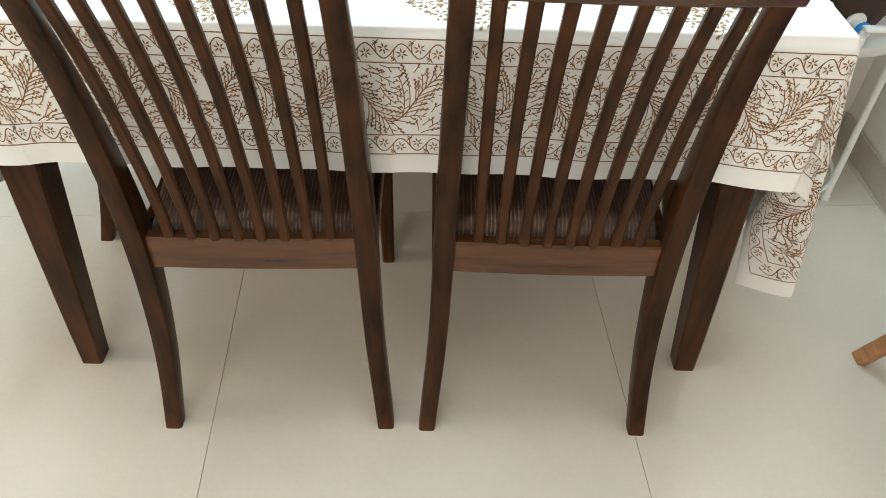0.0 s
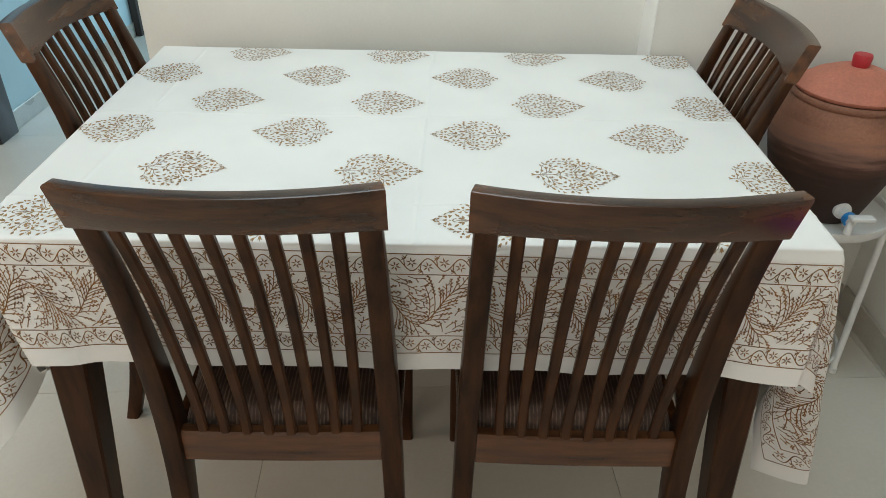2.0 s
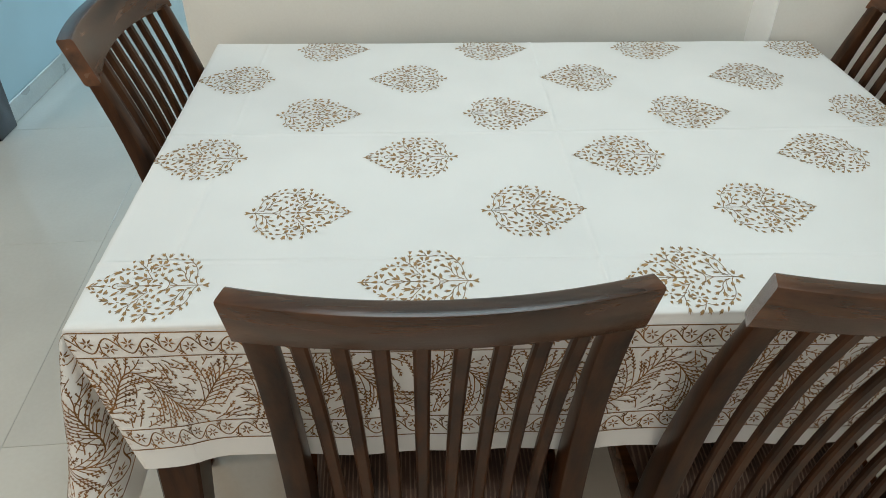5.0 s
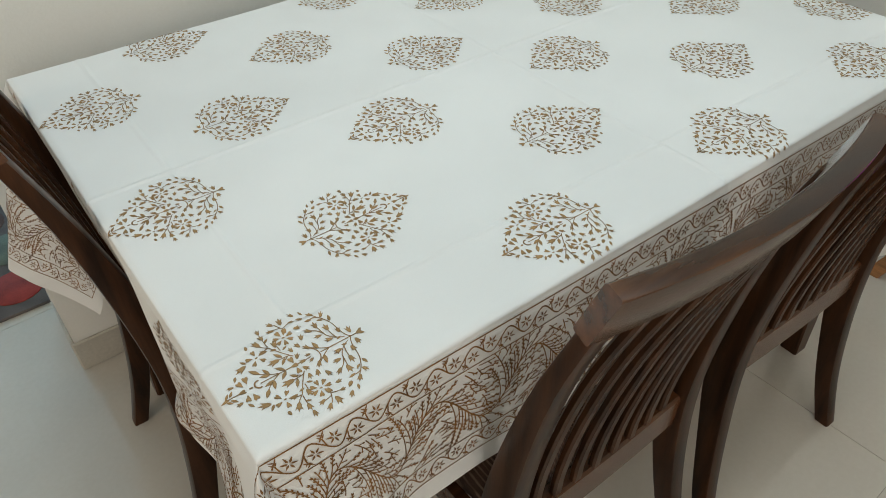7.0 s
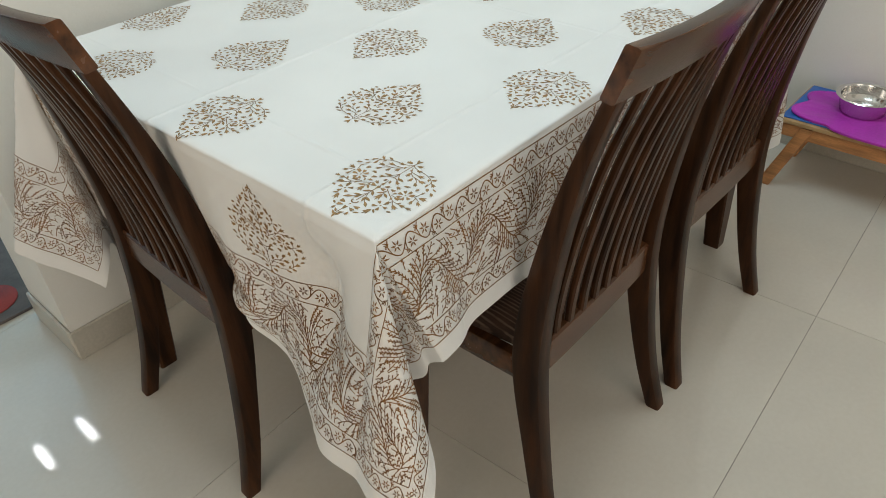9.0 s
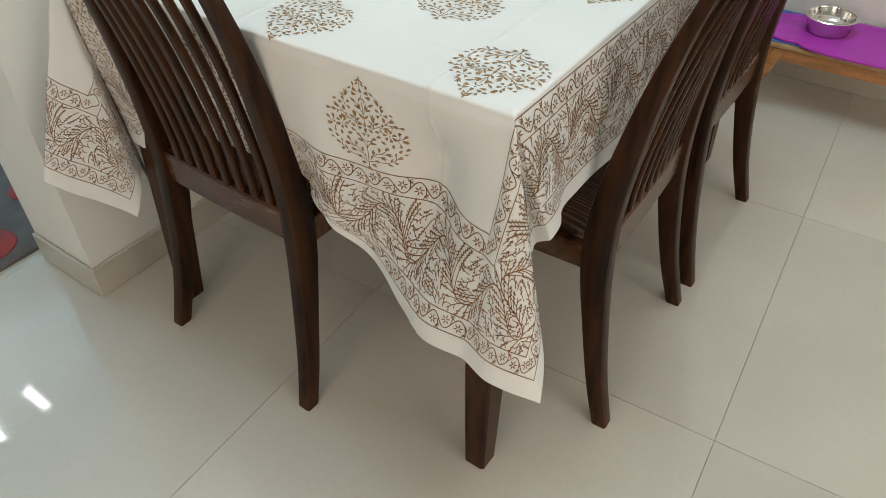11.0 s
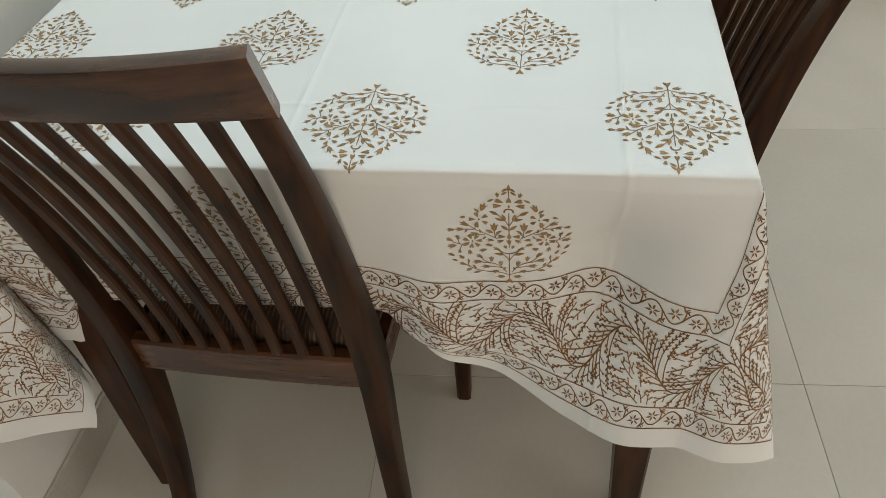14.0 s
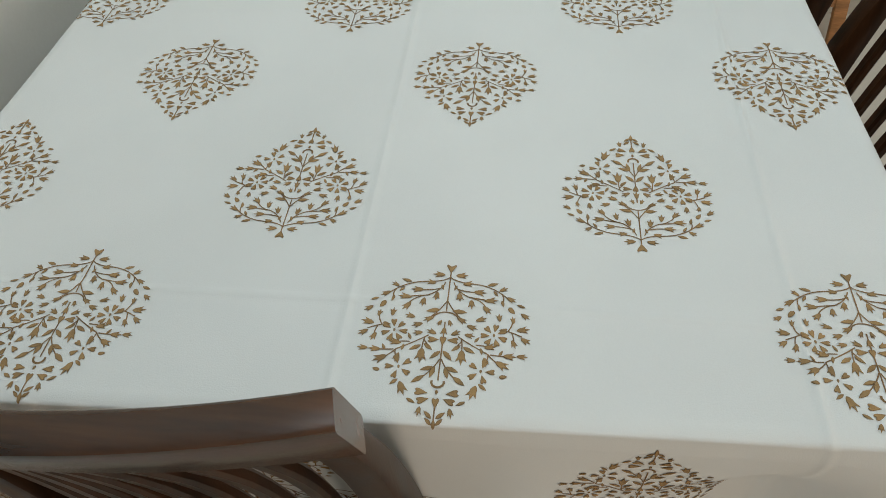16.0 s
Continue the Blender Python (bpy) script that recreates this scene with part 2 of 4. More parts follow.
def lathe(profile, n=48):
    bm = bmesh.new()
    rows = []
    for r, z in profile:
        rows.append([bm.verts.new((r * math.cos(2 * math.pi * i / n), r * math.sin(2 * math.pi * i / n), z)) for i in range(n)] if r > 1e-6 else [bm.verts.new((0, 0, z))])
    for a, b in zip(rows, rows[1:]):
        for i in range(n):
            j = (i + 1) % n
            q = [a[i % len(a)], a[j % len(a)], b[j % len(b)], b[i % len(b)]]
            q = list(dict.fromkeys(q))
            if len(q) > 2:
                bm.faces.new(q)
    bmesh.ops.recalc_face_normals(bm, faces=bm.faces[:])
    return smooth(bm, 50)


def tube(path, r, n=10, closed=False):
    """A round bar along a path."""
    bm = bmesh.new()
    pts = [Vector(p) for p in path]
    rows = []
    for i, p in enumerate(pts):
        a = pts[i - 1] if i or closed else p
        b = pts[(i + 1) % len(pts)] if i < len(pts) - 1 or closed else p
        d = (b - a).normalized()
        s = d.cross(Vector((0.3, 0.2, 1)) if abs(d.z) < 0.9 else Vector((1, 0.1, 0))).normalized()
        u = s.cross(d)
        rows.append([bm.verts.new(p + r * (s * math.cos(2 * math.pi * k / n) + u * math.sin(2 * math.pi * k / n))) for k in range(n)])
    pairs = list(zip(rows, rows[1:])) + ([(rows[-1], rows[0])] if closed else [])
    for a, b in pairs:
        for k in range(n):
            bm.faces.new((a[k], a[(k + 1) % n], b[(k + 1) % n], b[k]))
    if not closed:
        bm.faces.new(rows[0][::-1])
        bm.faces.new(rows[-1])
    bmesh.ops.recalc_face_normals(bm, faces=bm.faces[:])
    return smooth(bm, 50)


def spline(points, t):
    """A smooth value at t along (t, value) points."""
    xs = [p[0] for p in points]
    ys = [p[1] for p in points]
    i = max(0, min(len(xs) - 2, int(np.searchsorted(xs, t)) - 1))
    def slope(k):
        a, b = max(0, k - 1), min(len(xs) - 1, k + 1)
        return (ys[b] - ys[a]) / (xs[b] - xs[a])
    h = xs[i + 1] - xs[i]
    s = (t - xs[i]) / h
    return (2 * s**3 - 3 * s**2 + 1) * ys[i] + (s**3 - 2 * s**2 + s) * h * slope(i) + (3 * s**2 - 2 * s**3) * ys[i + 1] + (s**3 - s**2) * h * slope(i + 1)


# ---------- the rooms ----------
RIGHT, BACK, NOOK = 1.125, 0.566, 0.452       # right wall, back wall, its nearer right part
WEST, SOUTH, NORTH, EAST, HIGH = -4.0, -3.6, 4.4, 2.6, 2.7


def wall(name, x0, x1, y0, y1, mat, label, z0=0.0, z1=HIGH):
    return tagged(part(name, box(x0, x1, y0, y1, z0, z1), mat), label, "wall", kind="structure")


floor = tagged(part("floor", box(WEST - 0.15, EAST + 0.15, SOUTH - 0.15, NORTH + 0.15, -0.12, -0.004), GROUT), "glossy off-white vitrified tile floor with thin dark joints", "floor", kind="structure")
ceiling = tagged(part("ceiling", box(WEST - 0.15, EAST + 0.15, SOUTH - 0.15, NORTH + 0.15, HIGH, HIGH + 0.12), CEIL), "plain white painted ceiling", "ceiling", kind="structure")
wall("wall_back", -0.863, 0.428, BACK, 0.80, WALL, "off-white painted wall behind the dining table")
wall("wall_back_right", 0.428, EAST, NOOK, 0.80, WALL, "off-white painted wall standing forward beside the table")
wall("wall_east", RIGHT, EAST, SOUTH, NOOK, WALL, "off-white painted wall beside the clay pot")
wall("wall_hall_left", -2.12, -1.97, 1.60, 3.02, BLUEWALL, "pale blue painted hall wall")
wall("wall_hall_far", -2.12, -1.97, 3.18, NORTH, BLUEWALL, "pale blue painted wall past the far door frame")
wall("wall_hall_east", EAST, EAST + 0.12, 0.80, NORTH, BLUEWALL, "pale blue painted hall wall")


def wall_with_window(name, axis, at, lo, hi, thick, w0, w1, s0, s1, mat, label, number):
    """A wall along x or y with one window opening, glazed in a plain frame."""
    def slab(n, a, b, z0, z1, t0, t1, m, parent=None):
        bm = box(a, b, t0, t1, z0, z1) if axis == "x" else box(t0, t1, a, b, z0, z1)
        return part(n, bm, m, parent)
    t0, t1 = (at, at + thick) if thick > 0 else (at + thick, at)
    w = thing(name, Matrix(), label, "wall", kind="structure")
    for n, a, b, z0, z1 in (("pier", lo, w0, 0, HIGH), ("pier", w1, hi, 0, HIGH), ("spandrel", w0, w1, 0, s0), ("lintel", w0, w1, s1, HIGH)):
        slab(n, a, b, z0, z1, t0, t1, mat, w)
    g = thing("window_" + number, Matrix(), "unseen white framed window with two clear panes, added for the fill light", "window", kind="structure")
    mid, f = (t0 + t1) / 2, 0.05
    for n, a, b, z0, z1 in (("window_frame", w0, w0 + f, s0, s1), ("window_frame", w1 - f, w1, s0, s1), ("window_frame", w0 + f, w1 - f, s0, s0 + f), ("window_frame", w0 + f, w1 - f, s1 - f, s1), ("mullion", (w0 + w1 - f) / 2, (w0 + w1 + f) / 2, s0 + f, s1 - f)):
        slab(n, a, b, z0, z1, mid - 0.02, mid + 0.02, WHITEPLASTIC, g)
    for a, b in ((w0 + f, (w0 + w1 - f) / 2), ((w0 + w1 + f) / 2, w1 - f)):
        pane = slab("pane", a, b, s0 + f, s1 - f, mid - 0.003, mid + 0.003, GLASS, g)
        pane.visible_shadow = False


# unseen outer walls; their windows are added round the fill lamps
wall_with_window("wall_south", "x", SOUTH, WEST, RIGHT, -0.14, -2.4, 0.0, 0.7, 2.3, WALL, "unseen off-white painted wall with a wide window added for fill light", "1")
wall_with_window("wall_west", "y", WEST, SOUTH, NORTH, -0.14, -1.8, 0.0, 0.7, 2.3, WALL, "unseen off-white painted wall with a window added for fill light", "2")
wall_with_window("wall_north", "x", NORTH, WEST, EAST, 0.14, -1.1, 0.7, 0.8, 2.3, BLUEWALL, "unseen pale blue hall wall with a window added for fill light", "3")


# white corner strip; light from the left is put into its brighter colour
tagged(part("trim", box(0.4255, 0.428, NOOK - 0.002, BACK, 0.086, HIGH), material("lit_white_corner", (0.86, 0.86, 0.84), 0.5, vary=0.02)), "white corner strip of the wall, brightened for light from the left", "trim", kind="structure")


def skirting(x0, x1, y0, y1):
    tagged(part("baseboard", box(x0, x1, y0, y1, 0.0, 0.085, 0.003, 1), SKIRT), "beige-grey tile skirting along the wall", "baseboard", kind="structure")


skirting(-0.871, 0.419, BACK - 0.009, BACK)
skirting(-0.872, -0.863, BACK, 0.80)
skirting(0.419, 0.428, NOOK, BACK - 0.009)
skirting(0.419, RIGHT - 0.009, NOOK - 0.009, NOOK)
skirting(RIGHT - 0.009, RIGHT, SOUTH, NOOK - 0.009)
skirting(-1.97, -1.961, 1.60, 3.02)


def door_frame(number, x0, x1, y0, y1, label):
    f = thing("door_" + number, Matrix(), label, "door frame", kind="structure")
    part("jamb", box(x0, x1, y0, y1, 0, 2.1, 0.006), FRAMEWOOD, f)
    part("jamb", box(x0 + 0.02, x1 - 0.02, y0 + 0.02, y0 + 0.04, 2.1, HIGH), FRAMEWOOD, f)


door_frame("1", -2.14, -1.945, 1.46, 1.60, "dark stained wooden door jamb at the hall corner")
door_frame("2", -2.14, -1.925, 3.02, 3.18, "dark stained wooden door jamb further down the hall")
tagged(part("threshold", box(-1.96, -1.2, 3.95, 4.10, 0, 0.16, 0.006), FRAMEWOOD), "black stone step at the end of the hall", "step", kind="structure")

# ---------- lamps in the hall, and a fill panel added over the table ---
for x in (-0.85, -0.55):
    lamp = thing("ceiling_light", pose(x, 3.18, HIGH), "slim lit white ceiling light in the hall", "ceiling light", "hall ceiling lights")
    part("frame", box(-0.05, 0.05, -0.17, 0.17, -0.02, 0, 0.004), WHITEPLASTIC, lamp)
    part("diffuser", box(-0.022, 0.022, -0.12, 0.12, -0.028, -0.02), LED, lamp)
# unseen panel, added to go with the fill lamp over the table
panel = thing("ceiling_panel", pose(-0.2, -0.30, HIGH), "unseen square white glowing panel added over the dining area for fill light", "ceiling light")
part("frame", box(-0.6, 0.6, -0.6, 0.6, -0.03, 0, 0.004), WHITEPLASTIC, panel)
part("diffuser", box(-0.56, 0.56, -0.56, 0.56, -0.036, -0.03), glow("fill_panel_diffuser", (0.95, 0.98, 1.0), 1.2), panel)

# ---------- dining table ----------
TX0, TX1, TY0, TY1, TZ = -0.757, 0.508, -0.443, 0.440, 0.7615
table = thing("dining_table", Matrix(), "dark-stained wooden dining table with tapered splayed legs under a printed cloth", "table")
part("tabletop", box(TX0 + 0.022, TX1 - 0.008, TY0 + 0.015, TY1 - 0.006, 0.728, TZ - 0.005, 0.006), WOODX, table)
for n, q in (("apron", (-0.66, 0.42, -0.405, -0.383)), ("apron", (-0.66, 0.42, 0.366, 0.388)), ("apron", (-0.69, -0.668, -0.38, 0.36)), ("apron", (0.42, 0.442, -0.38, 0.36))):
    part(n, box(*q, 0.64, 0.728, 0.003), WOODX, table)
for fx, fy, side in ((-0.725, -0.405, 1), (0.480, -0.387, -1), (-0.738, 0.400, 1), (0.480, 0.395, -1)):
    rings = []
    for i in range(9):
        z = 0.728 * i / 8
        w = 0.042 + 0.028 * (i / 8) ** 0.85
        cx, cy = fx + side * 0.060 * (i / 8) ** 1.05, fy * (1 - 0.04 * i / 8)
        rings.append([(cx + a, cy + b, z) for a, b in rounded(w, w, 0.004, 1)])
    part("leg", loft(rings), WOOD, table)

# ---------- chairs ----------
POST = ((0.0, 0.0), (0.10, 0.026), (0.22, 0.048), (0.36, 0.066), (0.46, 0.066), (0.60, 0.046), (0.75, 0.012), (0.88, -0.031), (0.94, -0.053))
BOW = 0.027


def post_y(z):
    return spline(POST, z)


def chair(where, label, lean=0.0):
    c = thing("dining_chair", where, label, "chair", "dining chairs round the table")

    def back_y(z):
        return post_y(z) + lean * z

    for s in (-1, 1):
        rings = []
        for i in range(25):
            z = 0.872 * i / 24
            w = 0.034 - 0.004 * abs(z - 0.4) / 0.5
            d = spline(((0, 0.030), (0.2, 0.040), (0.4, 0.052), (0.55, 0.044), (0.8, 0.023), (0.94, 0.018)), z)
            x = s * spline(((0, 0.199), (0.2, 0.184), (0.4, 0.178), (0.94, 0.167)), z)
            rings.append([(x + a, back_y(z) + b, z) for a, b in rounded(w, d, 0.005, 2)])
        part("back_leg", loft(rings), WOOD, c)
        rings = []
        for i in range(7):
            z = 0.395 * i / 6
            w = 0.026 + 0.012 * i / 6
            rings.append([(s * (0.186 - 0.002 * i / 6) + a, 0.442 - 0.008 * i / 6 + b, z) for a, b in rounded(w, w, 0.004, 1)])
        part("front_leg", loft(rings), WOOD, c)
        rings = [[(s * (0.180 + 0.004 * k) + a * 0.5, y, 0.378 + b) for a, b in rounded(0.044, 0.05, 0.006, 1)] for k, y in ((0, 0.085), (1, 0.425))]
        part("side_rail", loft(rings), WOODX, c)
    # bowed top rail, a little wider than the posts
    rings = []
    for i in range(21):
        x = -0.187 + 0.374 * i / 20
        sag = BOW * (1 - (x / 0.187) ** 2)
        drop = 0.012 * (1 - (x / 0.187) ** 2)
        turn = math.atan(2 * BOW * x / 0.187 ** 2)
        ring = []
        for a, b in rounded(0.023, 0.070, 0.0035, 2):
            z = 0.899 + b
            if b < 0:
                z += drop * 0.9
            ring.append((x - a * math.sin(turn), back_y(z) + a * math.cos(turn) - sag + 0.002, z))
        rings.append(ring)
    part("top_rail", loft(rings), WOODX, c)
    rings = []
    for i in range(9):
        x = -0.166 + 0.332 * i / 8
        rings.append([(x, 0.064 + lean * 0.4 + a - 0.003 * (1 - (x / 0.166) ** 2), 0.396 + b) for a, b in rounded(0.024, 0.066, 0.004, 1)])
    part("lower_rail", loft(rings), WOODX, c)
    for k in range(8):
        u = (k - 3.5) / 4.5
        rings = []
        for i in range(13):
            z = 0.424 + 0.462 * i / 12
            f = i / 12
            x = u * (0.160 + 0.008 * f)
            sag = (BOW * f ** 1.2 + 0.010 * (1 - f)) * (1 - (x / 0.189) ** 2)
            rings.append([(x + a, back_y(z) + b - sag - 0.002 * (1 - f), z) for a, b in rounded(0.0165, 0.012, 0.003, 1)])
        part("slat", loft(rings), WOOD, c)
    part("front_rail", box(-0.166, 0.166, 0.425, 0.447, 0.352, 0.402, 0.003), WOODX, c)
    # padded seat, wider at the front
    bm = bmesh.new()
    nx, ny = 26, 26
    grid = []
    for j in range(ny + 1):
        v = j / ny
        row = []
        for i in range(nx + 1):
            u = i / nx * 2 - 1
            half = 0.164 + 0.044 * v
            edge = (1 - abs(u) ** 6) * (1 - abs(2 * v - 1) ** 8)
            row.append(bm.verts.new((u * half, 0.080 + 0.392 * v, 0.412 + 0.034 * max(0, edge) ** 0.5 + 0.004 * (1 - u * u))))
        grid.append(row)
    for j in range(ny):
        for i in range(nx):
            bm.faces.new((grid[j][i], grid[j][i + 1], grid[j + 1][i + 1], grid[j + 1][i]))
    rim = [e for e in bm.edges if len(e.link_faces) == 1]
    low = bmesh.ops.extrude_edge_only(bm, edges=rim)["geom"]
    for q in low:
        if isinstance(q, bmesh.types.BMVert):
            q.co.z = 0.400
    bmesh.ops.recalc_face_normals(bm, faces=bm.faces[:])
    part("seat", smooth(bm, 60), FABRIC, c, "seat pad in ribbed brown fabric")
    return c


first = chair(pose(-0.322, -0.551, 0, 0, 0, 1.4), "dark-stained wooden slat-back dining chair tucked under the table's long side")
copy_thing(first, pose(0.154, -0.548, 0))
chair(pose(-0.815, 0.145, 0, 0, 0, -91) @ Matrix.Scale(1.013, 4, (0, 0, 1)), "dark-stained wooden slat-back dining chair with cloth resting on its seat", 0.019)
end2 = copy_thing(first, pose(0.531, 0.148, 0, 0, 0, 90))
tagged(end2, "dark-stained wooden slat-back dining chair beside the clay pot")

# ---------- tablecloth ----------
# flat cloth coordinates: over the table u, v are x, y; past an edge they run on down the drape
FU0, FU1, FV0, FV1 = -0.914, 0.750, -0.457, 0.625        # field inside the printed border
L1, L2, L3, HEM = 0.034, 0.146, 0.179, 0.213             # border lines and hem, out from the field
CU0, CU1, CV0, CV1 = FU0 - HEM, FU1 + HEM, FV0 - HEM, FV1 + HEM


# the cloth's creased edges run a little askew along the table
def left_edge(v):
    return TX0 + 0.008 - 0.018 * min(1.0, max(0.0, (v - TY0) / (TY1 - TY0)))


def front_edge(u):
    return TY0 - 0.009 + 0.018 * min(1.0, max(0.0, (u - TX0) / (TX1 - TX0)))


def unit(v):
    v = np.array(v, float)
    return v / np.linalg.norm(v)


# how the cloth falls from each corner: (turn in the cloth's plane, direction), from the end side round to the long side
FALL = {
    "fl": ((0, (-0.16, 0.08, -0.98)), (14, (-0.20, -0.06, -0.97)), (30, (-0.125, -0.23, -0.965)), (40, (0.02, -0.16, -0.97)), (50, (0.09, 0.10, -0.98)), (62, (0.19, -0.03, -0.97)), (78, (0.24, -0.06, -0.97)), (90, (0.27, -0.15, -0.95))),
    "fr": ((0, (0.07, 0.04, -0.99)), (17, (0.14, -0.05, -0.98)), (28, (0.0, 0.09, -0.99)), (42, (0.0, 0.20, -0.97)), (55, (0.11, 0.0, -0.99)), (74, (-0.02, -0.05, -0.99)), (90, (-0.08, -0.14, -0.98))),
    "bl": ((0, (0.10, 0.0, -1.0)), (25, (0.06, -0.04, -1.0)), (45, (-0.02, -0.07, -1.0)), (56, (-0.14, 0.02, -0.98)), (66, (-0.26, 0.10, -0.95)), (78, (-0.30, 0.17, -0.93)), (90, (-0.02, 0.20, -0.98))),
    "br": ((0, (0.15, 0.0, -0.99)), (45, (0.10, 0.06, -0.99)), (90, (0.0, 0.02, -1.0))),
}


def fall(corner, phi):
    pts = FALL[corner]
    return unit([spline([(p[0], p[1][k]) for p in pts], phi) for k in range(3)])


def ease(t):
    t = min(1.0, max(0.0, t))
    return t * t * (3 - 2 * t)


def side_fall(side, s):
    """Direction of the drape along an edge; s runs from the front or left corner, in metres."""
    span = (TY1 - TY0) if side in "lr" else (TX1 - TX0)
    first_, last = {"l": (("fl", 0), ("bl", 0)), "r": (("fr", 0), ("br", 0)), "f": (("fl", 90), ("fr", 90)), "b": (("bl", 90), ("br", 90))}[side]
    reach = {"l": 0.21, "r": 0.18, "f": 0.17, "b": 0.15}[side]
    mid = {"l": (-0.12, 0, -0.99), "r": (0.10, 0, -0.99), "f": (0, -0.035, -1), "b": (0, 0.03, -1)}[side]
    w0, w1 = 1 - ease(s / reach), 1 - ease((span - s) / reach)
    wave = 0.030 * math.sin(s * 21 + 1) + 0.018 * math.sin(s * 43)
    out = {"l": (-1, 0, 0), "r": (1, 0, 0), "f": (0, -1, 0), "b": (0, 1, 0)}[side]
    if side == "f":
        wave *= 0.3
    if side == "l":
        k = ease((s - 0.30) / 0.12) * ease((span - 0.03 - s) / 0.10)      # held in by the end chair's back
        mid = (0.03 + 0.09 * k, 0, -0.99)
        wave *= 1 - 0.9 * k
    d = np.array(mid, float) * (1 - w0 - w1) + fall(*first_) * w0 + fall(*last) * w1 + np.array(out) * wave * (1 - w0 - w1)
    return unit(d)


def settle(p):
    """The cloth that meets the end chair's seat lies down on it."""
    x, y, z = p
    if x < TX0 + 0.09 and -0.47 < y < 0.40:
        low, k = 0.505, ease((0.40 - y) / 0.05) * (1 - ease((-0.05 - y) / 0.26))
        if z < low and k > 0:
            over = low - z
            on_seat = ease((y + 0.10) / 0.06)
            x += over * 0.40 * k * on_seat - 0.016 * k * math.sin(math.pi * min(1.0, over / 0.07)) * (1 - on_seat)
            z += over * k * (0.88 + 0.07 * on_seat)
    return (x, y, z)


SOFT = 0.012
CREASE_V = ((0.018, 0.0015), (-0.335, 0.0015))          # pressed folds along and across the cloth, with their height
CREASE_U = ((-0.105, 0.0011), (-0.655, 0.0009))


def drape(u, v):
    x0, y0 = left_edge(v), front_edge(u)
    a = x0 - u if u < x0 else u - TX1 if u > TX1 else 0.0
    b = y0 - v if v < y0 else v - TY1 if v > TY1 else 0.0
    cx, cy = min(max(u, x0), TX1), min(max(v, y0), TY1)
    if a <= 0 and b <= 0:
        e = min(u - x0, TX1 - u, v - y0, TY1 - v)
        z = TZ - (0.003 * (1 - e / SOFT) ** 2 if e < SOFT else 0)
        z += sum(h * math.exp(-((v - c - 0.003 * math.sin(3 * u + 9 * c)) / 0.0035) ** 2) for c, h in CREASE_V) + sum(h * math.exp(-((u - c - 0.004 * math.sin(4 * v + 7 * c)) / 0.0035) ** 2) for c, h in CREASE_U)
        z += 0.0008 * noise.noise(Vector((u * 7, v * 7, 0.3)))
        return (u, v, z)
    corner = ("b" if v > TY1 else "f") + ("r" if u > TX1 else "l")
    if a > 0 and b > 0:
        phi = math.degrees(math.atan2(b, a))
        r, d = math.hypot(a, b), fall(corner, phi)
        if corner == "fl":
            r *= 1 - 0.05 * math.exp(-((phi - 30) / 14) ** 2) * ease(r / 0.4)
        if corner == "bl":
            r *= 1 - 0.06 * math.exp(-((phi - 46) / 20) ** 2) * ease(r / 0.4) + 0.34 * math.exp(-(phi / 20) ** 2)
    elif a > 0:
        r, d = a, side_fall("l" if u < x0 else "r", v - y0)
    else:
        r, d = b, side_fall("f" if v < y0 else "b", u - x0)
    p = np.array((cx, cy, TZ - 0.003)) + r * d
    ripple = 0.004 * noise.noise(Vector((u * 9, v * 9, 1.7))) * ease(r / 0.15)
    out = np.array((-1 if u < x0 else 1 if u > TX1 else 0, -1 if v < y0 else 1 if v > TY1 else 0, 0), float)
    if u < x0:          # a hollow beside the corner fold, and the hem swung out below it
        p[0] += 0.042 * math.exp(-((v + 0.335) / 0.062) ** 2) * math.sin(math.pi * min(1.0, a / 0.28)) * ease(a / 0.12)
        p[0] -= 0.036 * math.exp(-((v + 0.31) / 0.10) ** 2) * ease((a - 0.22) / 0.15)
    if a <= 0 or b <= 0:          # the pressed folds run on down the sides
        ripple += sum(0.6 * h * math.exp(-(((v if a > 0 else u) - c) / 0.004) ** 2) for c, h in (CREASE_V if a > 0 else CREASE_U))
    p = p + out * (ripple + 0.003 * ease(r / 0.02))
    return settle(p) if corner in ("fl", "bl") else tuple(p)


def axis_steps(c0, t0, t1, c1, coarse=0.0085, near=0.028):
    marks = [np.linspace(c0, t0 - near, int((t0 - near - c0) / coarse) + 1), np.linspace(t0 - near, t0 + near, 25)[1:], np.linspace(t0 + near, t1 - near, int((t1 - t0) / coarse))[1:], np.linspace(t1 - near, t1 + near, 25)[1:], np.linspace(t1 + near, c1, int((c1 - t1 - near) / coarse) + 1)[1:]]
    return np.concatenate(marks)


def with_creases(steps, creases):
    fine = [np.linspace(c - 0.012, c + 0.012, 13) for c, h in creases]
    return np.unique(np.round(np.concatenate([steps] + fine), 5))


US, VS = with_creases(axis_steps(CU0, TX0, TX1, CU1), CREASE_U), with_creases(axis_steps(CV0, TY0, TY1, CV1), CREASE_V)
SHAPE = np.array([[drape(u, v) for v in VS] for u in US])
DU, DV = np.gradient(SHAPE, axis=0), np.gradient(SHAPE, axis=1)
NORMAL = np.cross(DU, DV)
NORMAL /= np.maximum(np.linalg.norm(NORMAL, axis=2, keepdims=True), 1e-9)


